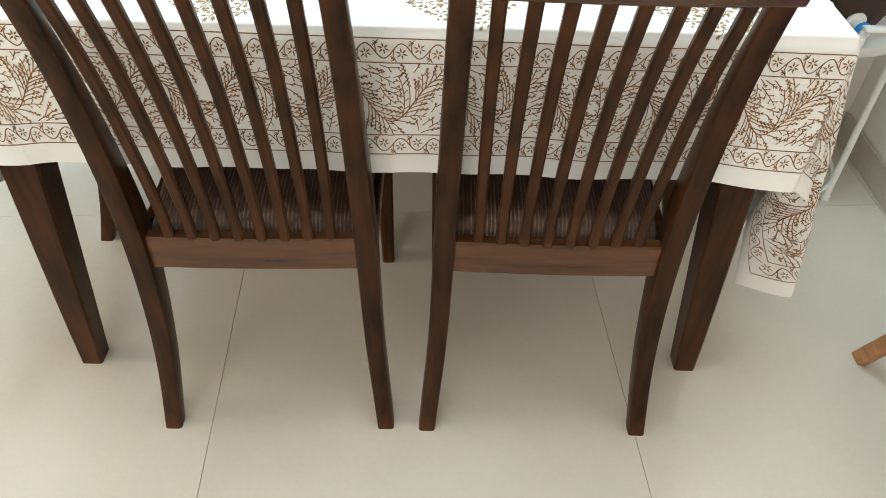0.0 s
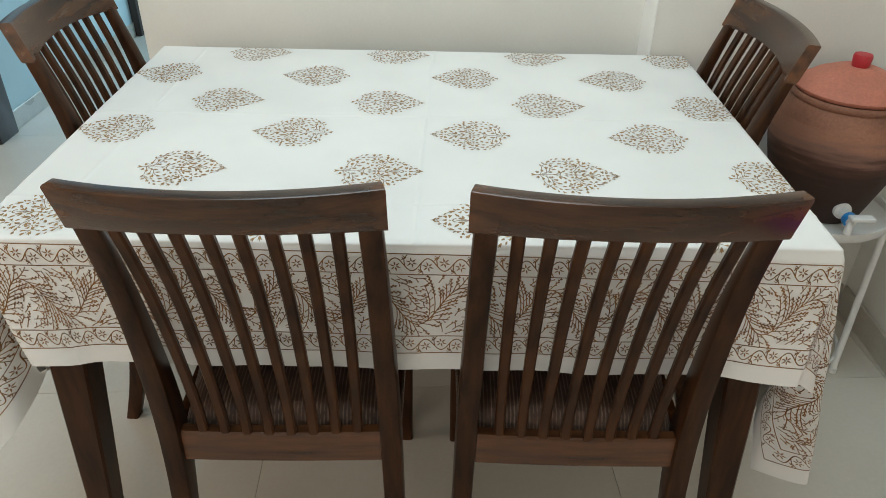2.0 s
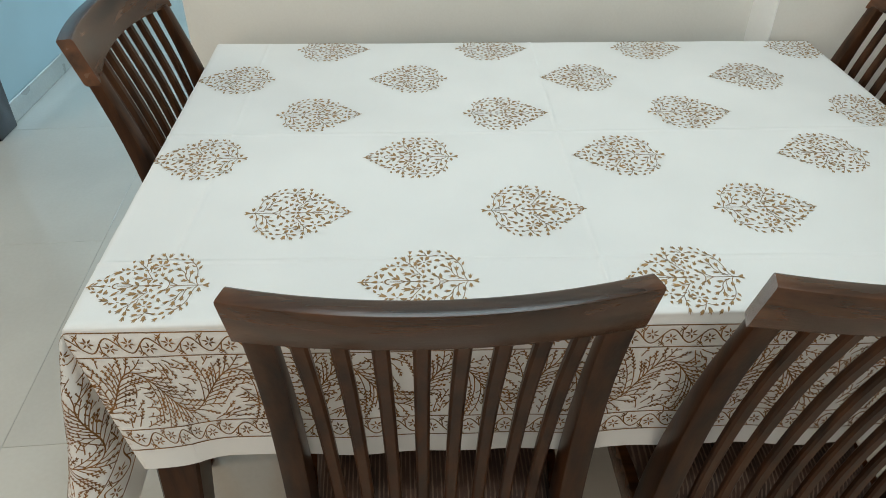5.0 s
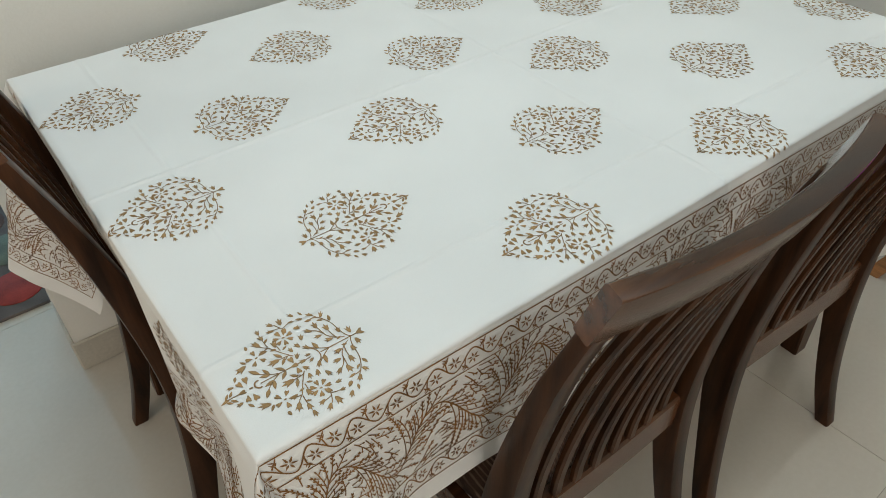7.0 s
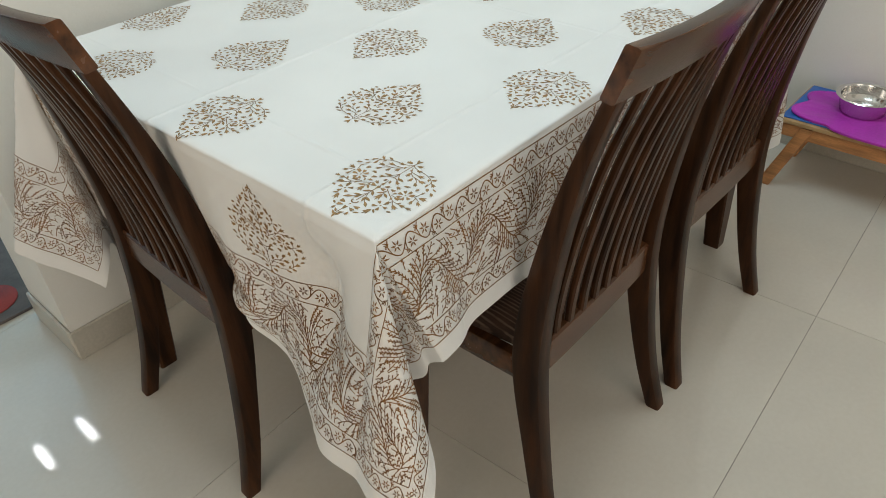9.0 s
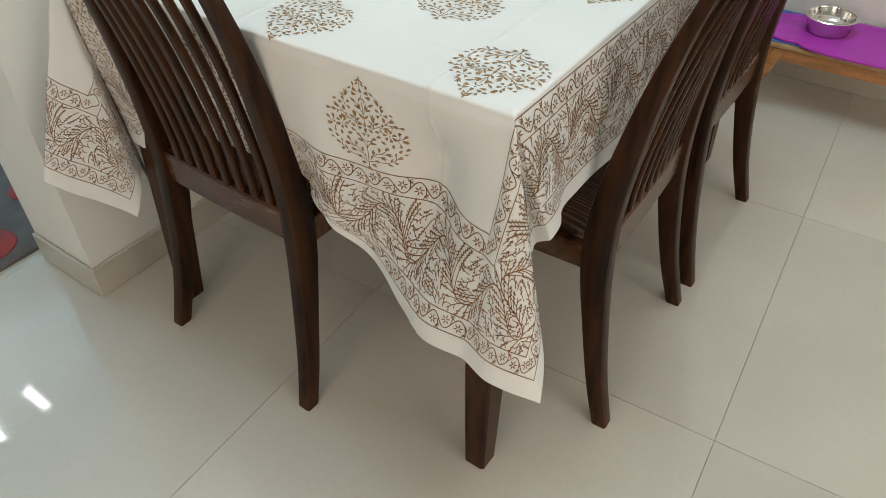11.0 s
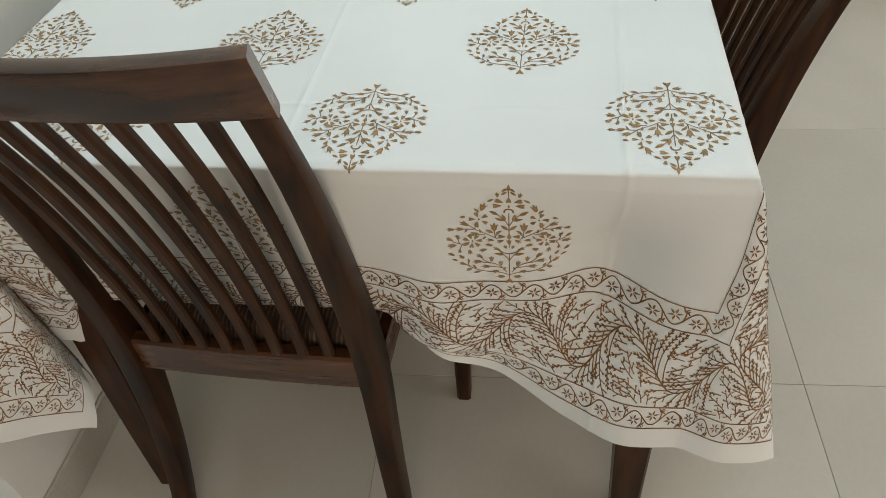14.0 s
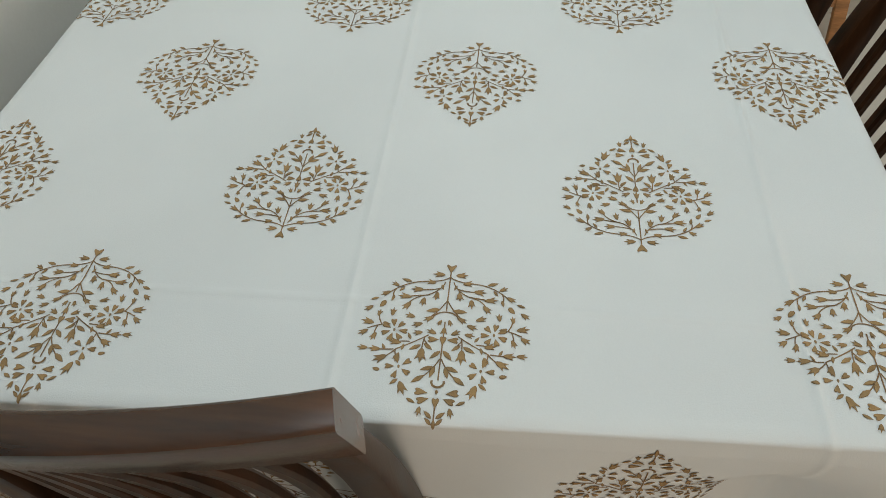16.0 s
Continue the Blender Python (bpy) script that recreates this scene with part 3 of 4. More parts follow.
def on_cloth(uv, lift):
    """Places on the draped cloth for flat cloth coordinates."""
    uv = np.asarray(uv, float)
    u, v = np.clip(uv[:, 0], CU0, CU1 - 1e-6), np.clip(uv[:, 1], CV0, CV1 - 1e-6)
    i = np.clip(np.searchsorted(US, u, side="right") - 1, 0, len(US) - 2)
    j = np.clip(np.searchsorted(VS, v, side="right") - 1, 0, len(VS) - 2)
    s = ((u - US[i]) / (US[i + 1] - US[i]))[:, None]
    t = ((v - VS[j]) / (VS[j + 1] - VS[j]))[:, None]
    def at(f):
        return f[i, j] * (1 - s) * (1 - t) + f[i + 1, j] * s * (1 - t) + f[i, j + 1] * (1 - s) * t + f[i + 1, j + 1] * s * t
    return at(SHAPE) + lift * at(NORMAL)


cloth_thing = thing("tablecloth", Matrix(), "off-white cotton tablecloth block-printed with brown leafy motifs and vine borders", "tablecloth")
nu, nv = len(US), len(VS)
verts = SHAPE.reshape(-1, 3).tolist()
faces = [(i * nv + j, (i + 1) * nv + j, (i + 1) * nv + j + 1, i * nv + j + 1) for i in range(nu - 1) for j in range(nv - 1)]
me = bpy.data.meshes.new("cloth")
me.from_pydata(verts, [], faces)
me.polygons.foreach_set("use_smooth", [True] * len(faces))
me.materials.append(CLOTH)
new("cloth", me).parent = cloth_thing


class Print:
    """Ink shapes gathered in flat cloth coordinates."""
    def __init__(self):
        self.pts, self.faces = [], []

    def shape(self, outline):
        k = len(self.pts)
        self.pts += outline
        self.faces.append(tuple(range(k, k + len(outline))))

    def line(self, path, width):
        path = [np.array(p, float) for p in path]
        k = len(self.pts)
        for i, p in enumerate(path):
            d = path[min(i + 1, len(path) - 1)] - path[max(i - 1, 0)]
            d = d / (np.linalg.norm(d) + 1e-12)
            w = width / 2 * np.array((-d[1], d[0]))
            self.pts += [tuple(p + w), tuple(p - w)]
        for i in range(len(path) - 1):
            q = k + 2 * i
            self.faces.append((q, q + 1, q + 3, q + 2))

    def leaf(self, p, angle, length, wide, grow=0.0):
        c, s = math.cos(angle), math.sin(angle)
        out = []
        for x, y in ((-grow, 0), (0.3 * length, -wide / 2 - grow), (0.65 * length, -wide * 0.36 - grow), (length + 1.6 * grow, 0), (0.65 * length, wide * 0.36 + grow), (0.3 * length, wide / 2 + grow)):
            out.append((p[0] + c * x - s * y, p[1] + s * x + c * y))
        self.shape(out)

    def build(self, name, mat, lift, parent, label=""):
        me = bpy.data.meshes.new(name)
        pts = on_cloth(self.pts, lift)
        me.from_pydata(pts.tolist(), [], self.faces)
        me.polygons.foreach_set("use_smooth", [True] * len(self.faces))
        me.materials.append(mat)
        ob = new(name, me)
        ob.parent = parent
        return tagged(ob, label) if label else ob


def bezier(a, b, c, n=9):
    a, b, c = (np.array(q, float) for q in (a, b, c))
    return [(1 - t) ** 2 * a + 2 * t * (1 - t) * b + t * t * c for t in np.linspace(0, 1, n)]


# one leafy tree, drawn for one half and mirrored: x out from the stem in half widths, s from the foot (0) to the tip (1)
TWIGS_LOW = (((0.0, 0.087), (0.07, 0.122), (0.32, 0.127)), ((0.32, 0.127), (0.56, 0.137), (0.74, 0.225)), ((0.05, 0.122), (0.09, 0.181), (0.24, 0.215)), ((0.24, 0.215), (0.41, 0.229), (0.48, 0.296)), ((0.11, 0.168), (0.21, 0.184), (0.35, 0.182)), ((0.25, 0.218), (0.37, 0.223), (0.49, 0.234)), ((0.64, 0.185), (0.68, 0.207), (0.66, 0.245)), ((0.0, 0.251), (0.06, 0.304), (0.20, 0.37)))
TWIGS_HIGH = (((0.69, 0.418), (0.76, 0.422), (0.90, 0.452)), ((0.74, 0.419), (0.78, 0.396), (0.79, 0.357)), ((0.78, 0.429), (0.81, 0.461), (0.81, 0.496)), ((0.17, 0.472), (0.31, 0.517), (0.52, 0.567)), ((0.52, 0.567), (0.62, 0.617), (0.68, 0.63)), ((0.21, 0.485), (0.23, 0.513), (0.23, 0.586)), ((0.38, 0.518), (0.46, 0.517), (0.54, 0.525)), ((0.55, 0.57), (0.63, 0.575), (0.77, 0.574)), ((0.53, 0.567), (0.53, 0.592), (0.51, 0.613)), ((0.01, 0.612), (0.06, 0.672), (0.21, 0.733)), ((0.22, 0.50), (0.17, 0.53), (0.15, 0.543)))
# leaves: kind (tulip, leaf, oval, heart, notched foot), x, s, turn out from the tip's direction in degrees, length in millimetres
LEAVES_LOW = (("t", 0.14, 0.072, 95, 9.2), ("t", 0.23, 0.128, 100, 8.3), ("l", 0.53, 0.123, 105, 8.3), ("t", 0.66, 0.154, 120, 7.0), ("l", 0.57, 0.184, 35, 6.3), ("t", 0.76, 0.22, 55, 8.3), ("l", 0.66, 0.251, 10, 7.0), ("l", 0.08, 0.16, -20, 5.3), ("t", 0.38, 0.182, 90, 9.7), ("t", 0.14, 0.221, 10, 8.7), ("t", 0.52, 0.234, 95, 10.0), ("t", 0.29, 0.265, 5, 8.3), ("t", 0.48, 0.296, 45, 8.7), ("l", 0.88, 0.263, 70, 6.7), ("o", 0.77, 0.293, 40, 6.7), ("t", 0.93, 0.323, 55, 7.5), ("t", 0.63, 0.339, -175, 7.5), ("t", 0.42, 0.358, 110, 8.3))
LEAVES_MID = (("l", 0.16, 0.316, 82, 11.3), ("t", 0.20, 0.372, 60, 7.7), ("t", 0.06, 0.393, 20, 5.7), ("t", 0.79, 0.35, -170, 6.0), ("t", 0.91, 0.409, 100, 10.0), ("t", 0.94, 0.476, 55, 8.0), ("t", 0.81, 0.499, 20, 7.7), ("h", 0.68, 0.418, 90, 6.0), ("t", 0.32, 0.411, 70, 8.3), ("t", 0.30, 0.462, 80, 7.3), ("l", 0.39, 0.485, 150, 6.0), ("t", 0.14, 0.451, 120, 7.7), ("t", 0.55, 0.525, 100, 9.3), ("l", 0.67, 0.558, 150, 5.7), ("l", 0.45, 0.554, 10, 5.7), ("l", 0.31, 0.551, 60, 9.7), ("l", 0.16, 0.543, -50, 8.3))
LEAVES_TOP = (("t", 0.23, 0.596, 0, 12.7), ("t", 0.50, 0.615, 15, 7.7), ("t", 0.77, 0.574, 90, 9.0), ("t", 0.91, 0.571, 90, 7.7), ("t", 0.69, 0.627, 60, 10.7), ("o", 0.71, 0.692, 100, 5.3), ("l", 0.49, 0.757, 50, 7.3), ("t", 0.39, 0.789, -20, 11.7), ("h", 0.11, 0.498, 85, 8.0), ("l", 0.07, 0.589, 45, 10.3), ("l", 0.14, 0.67, 70, 10.3), ("l", 0.08, 0.69, 15, 10.3), ("l", 0.23, 0.733, 55, 11.3), ("h", 0.17, 0.803, 95, 8.7), ("h", 0.14, 0.845, 70, 8.3), ("l", 0.27, 0.853, -60, 7.3), ("t", 0.17, 0.905, 10, 6.7), ("l", 0.07, 0.919, 130, 7.3), ("l", 0.06, 0.949, 130, 6.7))
SPINE = (("v", 0, 0.028, 180, 8.5), ("t", 0, 0.446, 0, 8.0), ("h", 0, 0.505, 180, 7.5), ("h", 0, 0.860, 180, 8.0), ("l", 0, 0.968, 0, 8.5))
ROSETTES = ((0.58, 0.453, 7), (0.46, 0.670, 5))
# outlines of the kinds of leaf, along and across, for a leaf of length 1
SHAPES = {
    "l": ((0, 0), (0.16, -0.10), (0.42, -0.165), (0.70, -0.115), (1.0, 0), (0.70, 0.115), (0.42, 0.165), (0.16, 0.10)),
    "o": ((0, 0), (0.12, -0.20), (0.40, -0.26), (0.72, -0.18), (1.0, 0), (0.72, 0.18), (0.40, 0.26), (0.12, 0.20)),
    "h": ((0, 0), (0.30, -0.12), (0.64, -0.27), (0.88, -0.30), (1.0, -0.17), (0.84, 0), (1.0, 0.17), (0.88, 0.30), (0.64, 0.27), (0.30, 0.12)),
    "v": ((0, 0), (0.40, -0.22), (0.80, -0.46), (1.0, -0.40), (0.76, 0), (1.0, 0.40), (0.80, 0.46), (0.40, 0.22)),
    "t": ((0, 0), (0.12, -0.11), (0.30, -0.19), (0.46, -0.19), (0.82, -0.33), (0.63, -0.10), (1.06, 0), (0.63, 0.10), (0.82, 0.33), (0.46, 0.19), (0.30, 0.19), (0.12, 0.11)),
}


def motif(cu, cv, way, dark, ink):
    """A leafy tree printed at (cu, cv), its tip towards way (+1 or -1 along u)."""
    long_, half = 0.151, 0.0665

    def at(x, s):
        return (cu + way * (s - 0.5) * long_, cv + x * half * way)

    def lay(kind, x, s, turn, length):
        """One leaf about (x, s), with its darker rim."""
        a = (radians(turn) if way > 0 else radians(turn) + math.pi) + random.uniform(-0.06, 0.06)
        c, n = math.cos(a), math.sin(a)
        p = at(x, s)
        length *= random.uniform(0.95, 1.05)
        for pr, grow in ((dark, 0.00035), (ink, -0.00015)):
            k = len(pr.pts)
            outline = []
            for q, w in SHAPES[kind]:
                q, w = (q - 0.5) * length, w * length
                far = math.hypot(q, w) + 1e-9
                q, w = q + grow * q / far, w + grow * w / far
                outline.append((p[0] + c * q - n * w, p[1] + n * q + c * w))
            m = len(outline)
            pr.pts += [p] + outline
            pr.faces += [(k, k + 1 + i, k + 1 + (i + 1) % m) for i in range(m)]

    for kind, x, s, turn, mm in SPINE:
        lay(kind, x, s, turn, mm / 1000)
    for s0, s1 in ((0.04, 0.315), (0.385, 0.735), (0.87, 0.985)):
        dark.line([at(0, s) for s in np.linspace(s0, s1, 12)], 0.0011)
    dark.line([at(0.155 * math.sin(a), 0.375 - 0.052 * math.cos(a)) for a in np.linspace(-1.5, 1.5, 13)], 0.0011)
    dark.line([at(0.07 * math.sin(a), 0.745 + 0.028 * math.cos(a)) for a in np.linspace(-1.9, 1.9, 9)], 0.0018)
    for m in (1, -1):
        for twigs in (TWIGS_LOW, TWIGS_HIGH):
            for p, q, r in twigs:
                dark.line([at(m * w[0], w[1]) for w in bezier(p, q, r, 9)], 0.0010)
        for leaves in (LEAVES_LOW, LEAVES_MID, LEAVES_TOP):
            for kind, x, s, turn, mm in leaves:
                lay(kind, m * x, s, m * turn, mm / 1000)
        for x, s, n in ROSETTES:
            for i in range(n):
                a = 2 * math.pi * i / n + 0.3
                lay("h", m * (x + 0.0068 * math.sin(a) / half), s + 0.0068 * math.cos(a) / long_, m * math.degrees(a), 0.0068)
            lay("o", m * x, s, 0, 0.0026)
    lay("o", 0, 0.800, 0, 0.0034)


ROWV = (-0.379, -0.221, -0.064, 0.090, 0.244, 0.398, 0.553)
ROWU = ((-0.674, 0.331), (-0.841, 0.3315), (-0.686, 0.3315), (-0.841, 0.327), (-0.689, 0.329), (-0.845, 0.329), (-0.690, 0.331))
for r, v in enumerate(ROWV):
    way = -1 if r % 2 == 0 else 1
    for k in range(6):
        u = ROWU[r][0] + ROWU[r][1] * k
        if u + 0.075 > FU1:
            continue
        dark, ink = Print(), Print()
        motif(u, v, way, dark, ink)
        m = dark.build("motif", OUTLINE, 0.0005, cloth_thing)
        ink.build("leaf_fill", INK, 0.0007, m)


def border(side):
    """Vine, fern and vine bands along one side, mitred at the cloth's corners."""
    lo, hi = (FU0, FU1) if side in "fb" else (FV0, FV1)
    ink = Print()
    def at(s, d):
        return {"f": (s, FV0 - d), "b": (s, FV1 + d), "l": (FU0 - d, s), "r": (FU1 + d, s)}[side]
    def inside(s, d):
        return lo - d <= s <= hi + d
    def way(ang):
        """Turn of a direction given along the band and outward."""
        c, s = math.cos(ang), math.sin(ang)
        p, q = at(0, 0), at(c, s)
        return math.atan2(q[1] - p[1], q[0] - p[0])
    def stroke(path, w):
        run = []
        for s, d in path:
            if inside(s, d) and 0 <= d <= HEM:
                run.append(at(s, d))
            else:
                if len(run) > 1:
                    ink.line(run, w)
                run = []
        if len(run) > 1:
            ink.line(run, w)
    def petal(s, d, ang, ln, wd):
        if inside(s, d):
            ink.leaf(at(s, d), way(ang), ln, wd)
    for d, w in ((0.0, 0.0015), (L1, 0.0015), (L2, 0.0016), (L3, 0.0016)):
        n = int((hi - lo + 2 * d) / 0.006)
        ink.line([at(lo - d + (hi - lo + 2 * d) * i / n, d) for i in range(n + 1)], w)
    for base in (0.0, L2):
        mid = base + (L1 if base == 0 else L3 - L2) / 2
        period, amp = 0.0475, 0.0105
        s, e = lo - mid, hi + mid
        n = int((e - s) / 0.003)
        stroke([(s + (e - s) * i / n, mid + amp * math.sin(2 * math.pi * ((e - s) * i / n) / period)) for i in range(n + 1)], 0.0017)
        k = int((e - s) / period * 2)
        for i in range(k):
            c = s + period * (0.25 + i / 2)
            sign = 1 if i % 2 == 0 else -1
            fd = mid - sign * 0.0035
            for p in range(6):
                a = math.pi * p / 3 + 0.3
                petal(c + 0.0012 * math.cos(a), fd + 0.0012 * math.sin(a), a, 0.0076, 0.0024)
            # forked tendrils off the vine
            stroke(bezier((c + 0.19 * period, mid + sign * 0.007), (c + 0.26 * period, mid + sign * 0.011), (c + 0.31 * period, mid + sign * 0.0125), 4), 0.0015)
            petal(c + 0.30 * period, mid + sign * 0.012, sign * 0.9, 0.0058, 0.0016)
            petal(c + 0.30 * period, mid + sign * 0.012, sign * 2.6, 0.0058, 0.0016)
            stroke(bezier((c - 0.20 * period, mid + sign * 0.004), (c - 0.235 * period, mid - sign * 0.004), (c - 0.235 * period, mid - sign * 0.009), 4), 0.0015)
            petal(c - 0.235 * period, mid - sign * 0.0085, -sign * 0.8, 0.0058, 0.0016)
            petal(c - 0.235 * period, mid - sign * 0.0085, -sign * 2.3, 0.0058, 0.0016)
    # fans of fern fronds off a waving stem, and sprigs in what they leave free
    rnd = random.Random(ord(side))
    mid, amp, period = (L1 + L2) / 2, 0.033, 0.132
    s, e = lo - L2, hi + L2
    low, top = L1 + 0.0030, L2 - 0.0030
    taken = {}

    def stem(x):
        return mid + amp * math.sin(2 * math.pi * (x - s) / period)

    def free(q, own, gap):
        ci, cj = int(q[0] / 0.006), int(q[1] / 0.006)
        for a in (ci - 1, ci, ci + 1):
            for b in (cj - 1, cj, cj + 1):
                for x, y, who in taken.get((a, b), ()):
                    if who != own and math.hypot(x - q[0], y - q[1]) < gap:
                        return False
        return True

    def claim(q, own):
        taken.setdefault((int(q[0] / 0.006), int(q[1] / 0.006)), []).append((q[0], q[1], own))

    def frond(x, d, a, curl, reach, own, feather, gap=0.0062):
        path, q, w, step = [(x, d)], (x, d), a, 0.0030
        for k in range(int(reach / step)):
            w += curl * step / reach
            q = (q[0] + step * math.cos(w), q[1] + step * math.sin(w))
            if not low < q[1] < top or (k > 2 and not free(q, own, gap)):
                break
            path.append(q)
        if len(path) < 5:
            return
        for q in path[2:]:
            claim(q, own)
        stroke(path, 0.0014)
        for k in range(2, len(path)):
            p, q = path[k - 1], path[k]
            da = math.atan2(q[1] - p[1], q[0] - p[0])
            if feather and k > 0.45 * len(path):
                turn = 0.62 if k % 2 else -0.62
                petal(q[0], q[1], da + turn, 0.0048, 0.0023)
            elif not feather and k % 2 == 0:
                turn = 0.85 if k % 4 == 0 else -0.85
                tip = (q[0] + 0.0055 * math.cos(da + turn), q[1] + 0.0055 * math.sin(da + turn))
                if low < tip[1] < top:
                    stroke([q, tip], 0.0013)
                    petal(tip[0], tip[1], da + turn, 0.0030, 0.0026)
        petal(path[-1][0], path[-1][1], da, 0.0050, 0.0022)

    n = int((e - s) / 0.003)
    line = [(s + (e - s) * i / n, stem(s + (e - s) * i / n)) for i in range(n + 1)]
    stroke(line, 0.0018)
    for q in line:
        claim(q, -1)
    # long fronds sweep back from the hollow side of each bend, short ones from its outer side
    own, x, i = 0, s, 0
    while x < e:
        slope = math.atan2(stem(x + 0.002) - stem(x), 0.002)
        hollow = -1 if stem(x) > mid else 1
        for sign, reach in ((-hollow, 0.030), (hollow, 0.072)):
            own += 1
            frond(x + 0.002 * sign, stem(x + 0.002 * sign), slope + sign * 0.42, sign * (0.75 if reach > 0.05 else 0.35) + rnd.uniform(-0.1, 0.1), reach * rnd.uniform(0.85, 1.1), own, (i + (sign > 0)) % 3 < 2, 0.0040)
        x += 0.0078 * math.cos(slope)
        i += 1
    for f in range(int((e - s) * 5000)):
        q = (rnd.uniform(s, e), rnd.uniform(low, top))
        if free(q, -9, 0.0066):
            own += 1
            lean = math.atan2(stem(q[0] + 0.002) - stem(q[0]), 0.002)
            frond(q[0], q[1], lean + rnd.uniform(-0.5, 0.5), rnd.uniform(-0.7, 0.7), rnd.uniform(0.018, 0.034), own, rnd.random() < 0.5, 0.0048)
    ink.build("border_print", BORDERINK, 0.0007, cloth_thing, "brown printed vine and fern border")


for side in "fblr":
    border(side)

# ---------- clay water pot on its stand ----------
PX, PY, RING = 0.850, 0.275, 0.440
stand = thing("pot_stand", pose(PX, PY, 0), "white enamelled steel ring stand on slim legs", "stand")
part("tray", lathe([(0.0, RING - 0.004), (0.168, RING - 0.004), (0.172, RING), (0.172, RING + 0.020), (0.168, RING + 0.020), (0.166, RING + 0.004), (0.0, RING + 0.004)]), WHITEMETAL, stand)
for k in range(4):
    a = radians(-42 + 90 * k)
    c, s = math.cos(a), math.sin(a)
    part("leg", tube([(0.166 * c, 0.166 * s, RING - 0.002), (0.170 * c, 0.170 * s, 0.2), (0.174 * c, 0.174 * s, 0.012)], 0.0085), WHITEMETAL, stand)
    part("foot", lathe([(0, 0), (0.011, 0), (0.011, 0.014), (0.0085, 0.016), (0, 0.016)], 14), WHITEPLASTIC, stand).location = (0.174 * c, 0.174 * s, 0)
part("brace_ring", tube([(0.166 * math.cos(radians(10 * i)), 0.166 * math.sin(radians(10 * i)), 0.045) for i in range(36)], 0.005, 8, True), WHITEMETAL, stand)

pot = thing("clay_water_pot", pose(PX, PY, RING + 0.004), "tall terracotta water pot, dark with damp below, on a white stand", "water pot")
part("body", lathe([(0, 0), (0.094, 0.0), (0.101, 0.008), (0.114, 0.045), (0.131, 0.095), (0.143, 0.140), (0.147, 0.160), (0.1485, 0.164), (0.150, 0.185), (0.149, 0.206), (0.1475, 0.210), (0.143, 0.230), (0.134, 0.256), (0.125, 0.274), (0.122, 0.279), (0.125, 0.283), (0.126, 0.291), (0.122, 0.296), (0.115, 0.296), (0.113, 0.28), (0, 0.27)], 64), POTCLAY, pot)
lid = part("lid", lathe([(0, 0.297), (0.118, 0.297), (0.123, 0.300), (0.124, 0.306), (0.119, 0.311), (0.109, 0.314), (0.106, 0.318), (0.088, 0.331), (0.085, 0.331), (0.062, 0.343), (0.059, 0.343), (0.046, 0.349), (0.028, 0.353), (0, 0.353)], 64), LIDCLAY, pot, "salmon terracotta lid")
part("knob", lathe([(0, 0.351), (0.0175, 0.351), (0.019, 0.358), (0.0205, 0.374), (0.0185, 0.380), (0, 0.382)], 24), KNOB, lid, "red painted knob")
tap = part("tap", tube([(0, -0.105, 0.052), (0, -0.150, 0.050), (0, -0.172, 0.049)], 0.012, 14), WHITEPLASTIC, pot, "white plastic tap")
washer = lathe([(0, 0), (0.020, 0), (0.020, 0.008), (0.0, 0.008)], 24)
bmesh.ops.transform(washer, matrix=pose(0, -0.117, 0.052, 90), verts=washer.verts[:])
part("flange", washer, WHITEPLASTIC, tap)
band = lathe([(0.0, 0), (0.0155, 0), (0.0165, 0.003), (0.0165, 0.013), (0.0155, 0.016), (0, 0.016)], 24)
bmesh.ops.transform(band, matrix=pose(0.0, -0.152, 0.050, 90), verts=band.verts[:])
part("collar", band, BLUEPLASTIC, tap, "blue collar")
part("spout", tube([(0, -0.166, 0.049), (-0.004, -0.174, 0.038), (-0.006, -0.177, 0.022)], 0.009, 12), WHITEPLASTIC, tap)
lever = box(-0.010, 0.044, -0.188, -0.164, 0.058, 0.067, 0.004)
part("lever", lever, WHITEPLASTIC, tap)

# ---------- low feeding table with bowls ----------
SX0, SX1, SY0, SY1, SZ = 0.848, 1.108, -0.965, -0.362, 0.225
low = thing("low_table", Matrix(), "low honey-pine folding table with a blue laminate top", "table")
part("top_board", box(SX0, SX1, SY0, SY1, SZ - 0.016, SZ - 0.004, 0.003), PINEEDGE, low)
part("laminate", box(SX0 + 0.012, SX1 - 0.004, SY0 + 0.006, SY1 - 0.006, SZ - 0.004, SZ, 0.001, 1), BLUEBOARD, low, "blue laminate surface")
part("front_rail", box(SX0 + 0.004, SX0 + 0.022, SY0 + 0.01, SY1 - 0.01, SZ - 0.054, SZ - 0.016, 0.002), PINE, low)
part("rear_rail", box(SX1 - 0.024, SX1 - 0.006, SY0 + 0.01, SY1 - 0.01, SZ - 0.054, SZ - 0.016, 0.002), PINE, low)
for x in (SX0 + 0.010, SX1 - 0.040):
    for y0, y1 in ((SY0 - 0.004, SY0 + 0.025), (SY1 - 0.004, SY1 - 0.085)):
        rings = [[(x + a, y0 + (y1 - y0) * k + b, (SZ - 0.018) * k) for a, b in rounded(0.020, 0.036, 0.004, 2)] for k in (0, 0.5, 1)]
        part("leg", loft(rings), PINE, low)

# scalloped placemat with a raised rim
mat_rings = []
MX, MY = (SX0 + SX1) / 2 - 0.010, -0.648


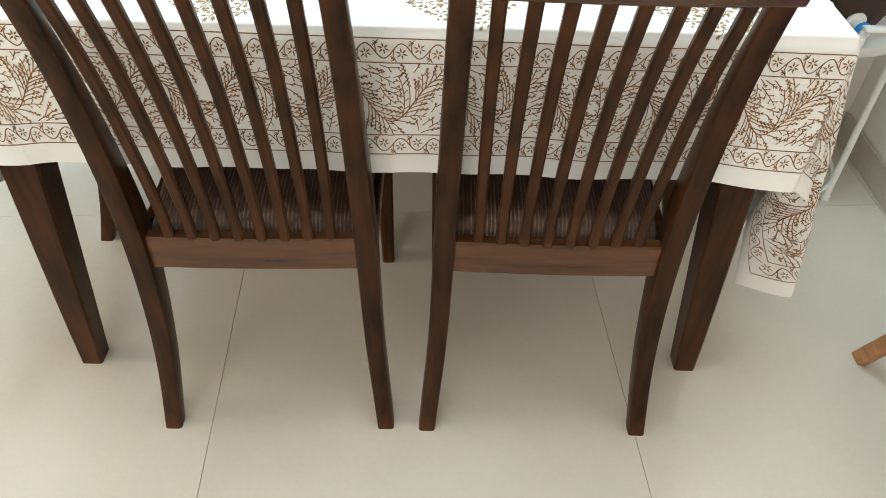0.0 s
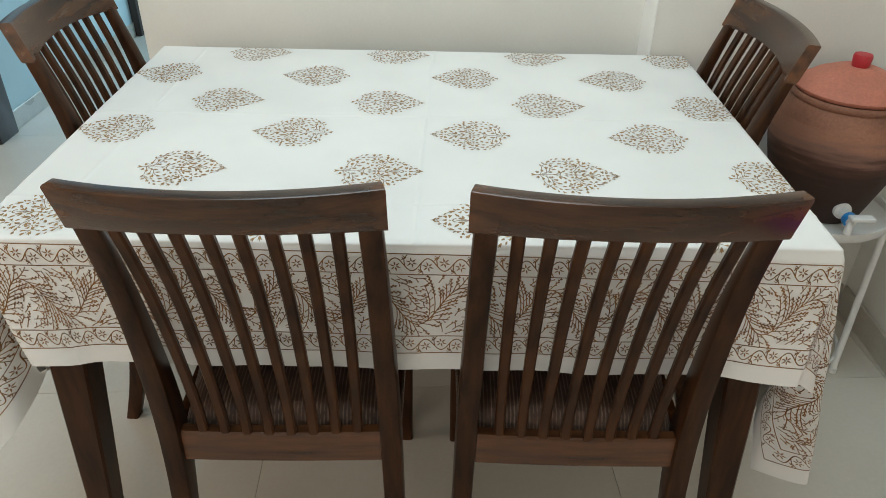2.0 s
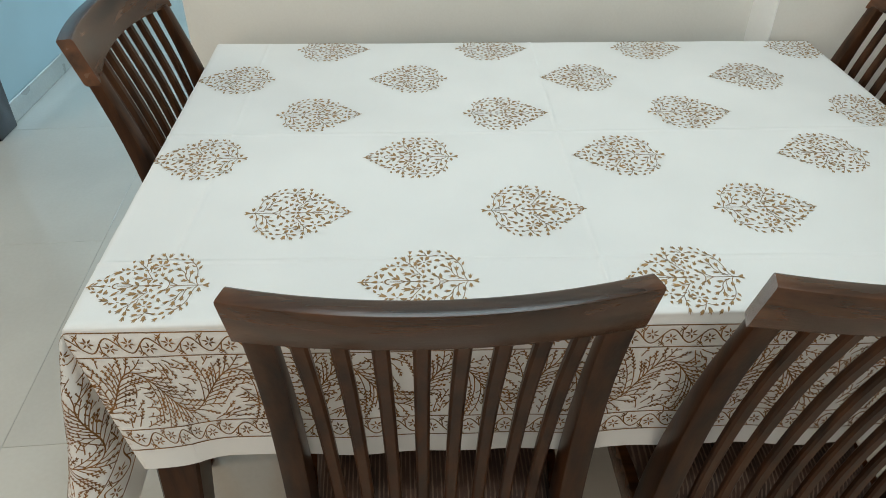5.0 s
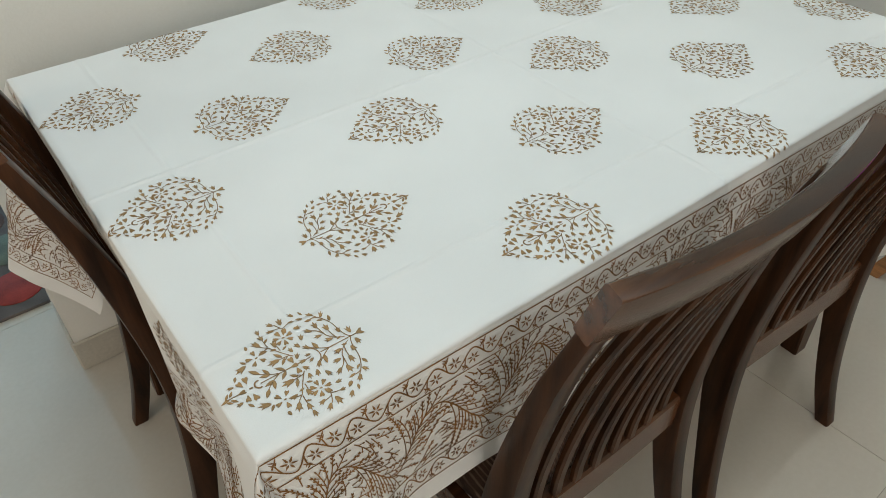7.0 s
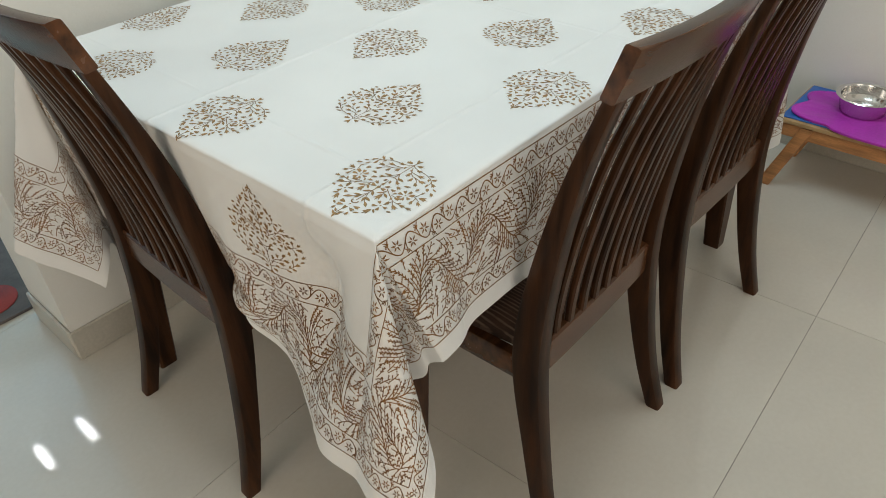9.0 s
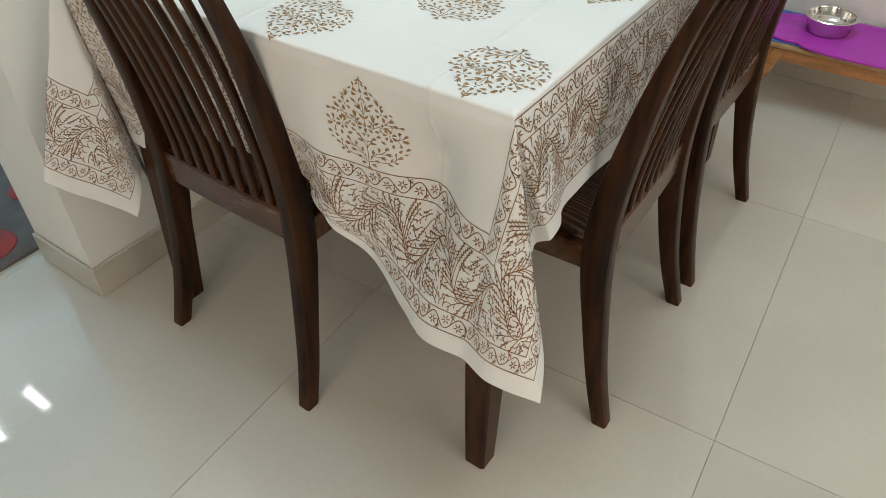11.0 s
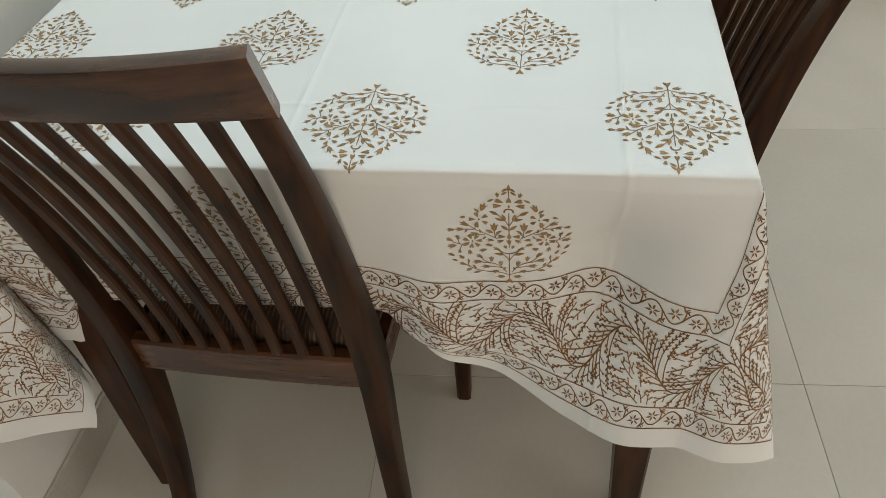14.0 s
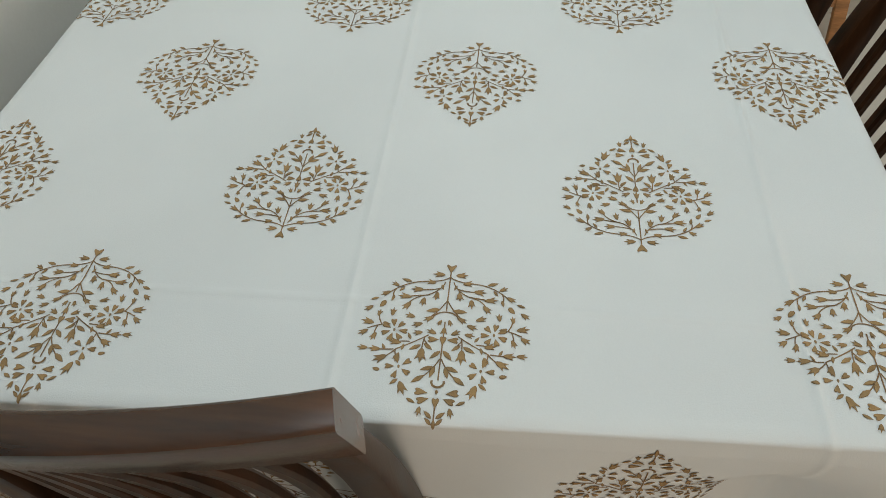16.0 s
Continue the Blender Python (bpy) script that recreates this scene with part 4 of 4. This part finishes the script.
def scallop(scale, z):
    ring = []
    for i in range(96):
        a = 2 * math.pi * i / 96
        c, s = math.cos(a), math.sin(a)
        lobe = 0.88 + 0.17 * abs(math.cos(3.0 * a + 0.12)) ** 0.55
        w, h = 0.132 * lobe, 0.272 * lobe
        ring.append((MX + scale * w * math.copysign(abs(c) ** 0.72, c), MY + scale * h * math.copysign(abs(s) ** 0.72, s), z))
    return ring


bm = loft([scallop(0.985, SZ + 0.0005), scallop(1.0, SZ + 0.003), scallop(1.0, SZ + 0.008), scallop(0.975, SZ + 0.009), scallop(0.955, SZ + 0.005), scallop(0.4, SZ + 0.005)])
placemat = tagged(part("placemat", bm, PURPLE), "magenta silicone placemat with scalloped rim on the low table", "placemat")

steel = thing("steel_bowl", pose(1.000, -0.537, SZ + 0.0055) @ Matrix.Scale(1.2, 4), "plain polished steel pet bowl on the magenta placemat", "bowl", "pet bowls")
part("shell", lathe([(0, 0), (0.046, 0), (0.050, 0.003), (0.057, 0.036), (0.059, 0.040), (0.055, 0.040), (0.047, 0.005), (0, 0.004)]), STEEL, steel)
part("inner_bowl", lathe([(0, 0.006), (0.040, 0.007), (0.048, 0.012), (0.057, 0.042), (0.064, 0.044), (0.066, 0.042), (0.064, 0.040), (0.059, 0.0405)]), STEEL, steel, "polished steel inside and rim")
orange = tagged(part("orange_bowl", lathe([(0, 0), (0.058, 0), (0.063, 0.004), (0.079, 0.058), (0.0815, 0.062), (0.0795, 0.064), (0.0765, 0.060), (0.060, 0.007), (0, 0.005)]), ORANGE), "plain orange plastic pet bowl on the placemat", "bowl", "pet bowls")
orange.matrix_basis = pose(0.992, -0.800, SZ + 0.0055)

# ---------- rug in the hall ----------
RX0, RX1, RY0, RY1 = -1.06, 0.90, 0.845, 2.3
rug = thing("rug", Matrix(), "dark grey pile rug with red, brown and sage dots", "rug")
part("base", box(RX0, RX1, RY0, RY1, 0, 0.010, 0.004), RUGBASE, rug)
rnd = random.Random(5)
for i in range(10):
    for j in range(8):
        x, y = RX0 + 0.12 + 0.19 * i + rnd.uniform(-0.03, 0.03), RY0 + 0.09 + 0.18 * j + rnd.uniform(-0.03, 0.03)
        r = rnd.uniform(0.05, 0.075)
        dot = part("dot", lathe([(0, 0.0135), (r * 0.96, 0.0135), (r, 0.012), (r, 0.009)], 20), (RUGRED, RUGBROWN, RUGGREEN)[(i + 2 * j) % 3], rug)
        dot.location = (x, y, 0)

# small marks on the walls
nail = tagged(part("nail", lathe([(0, 0), (0.002, 0), (0.002, 0.003), (0.001, 0.004), (0, 0.004)], 10), FRAMEWOOD), "small dark nail in the wall", "nail")
nail.matrix_basis = pose(0.86, NOOK, 1.0, 90)

# ---------- floor tiles ----------
SIDE, TURN = 0.80, radians(3.4)
tile_mesh = bpy.data.meshes.new("tile")
bm = box(-SIDE / 2 + 0.00045, SIDE / 2 - 0.00045, -SIDE / 2 + 0.00045, SIDE / 2 - 0.00045, -0.012, 0.0, 0.0005, 1)
bm.to_mesh(tile_mesh)
bm.free()
tile_mesh.materials.append(TILE)
ox, oy = -0.487, 0.045          # where two joints cross
ct, st = math.cos(TURN), math.sin(TURN)
for i in range(-6, 5):
    for j in range(-6, 7):
        a, b = (i + 0.5) * SIDE, (j + 0.5) * SIDE
        x, y = ox + a * ct - b * st, oy + a * st + b * ct
        if WEST - 0.5 < x < EAST + 0.5 and SOUTH - 0.5 < y < NORTH + 0.5:
            t = new("tile", tile_mesh)
            t.matrix_basis = Matrix.Translation((x, y, 0)) @ Matrix.Rotation(TURN, 4, "Z")
            t.parent = floor
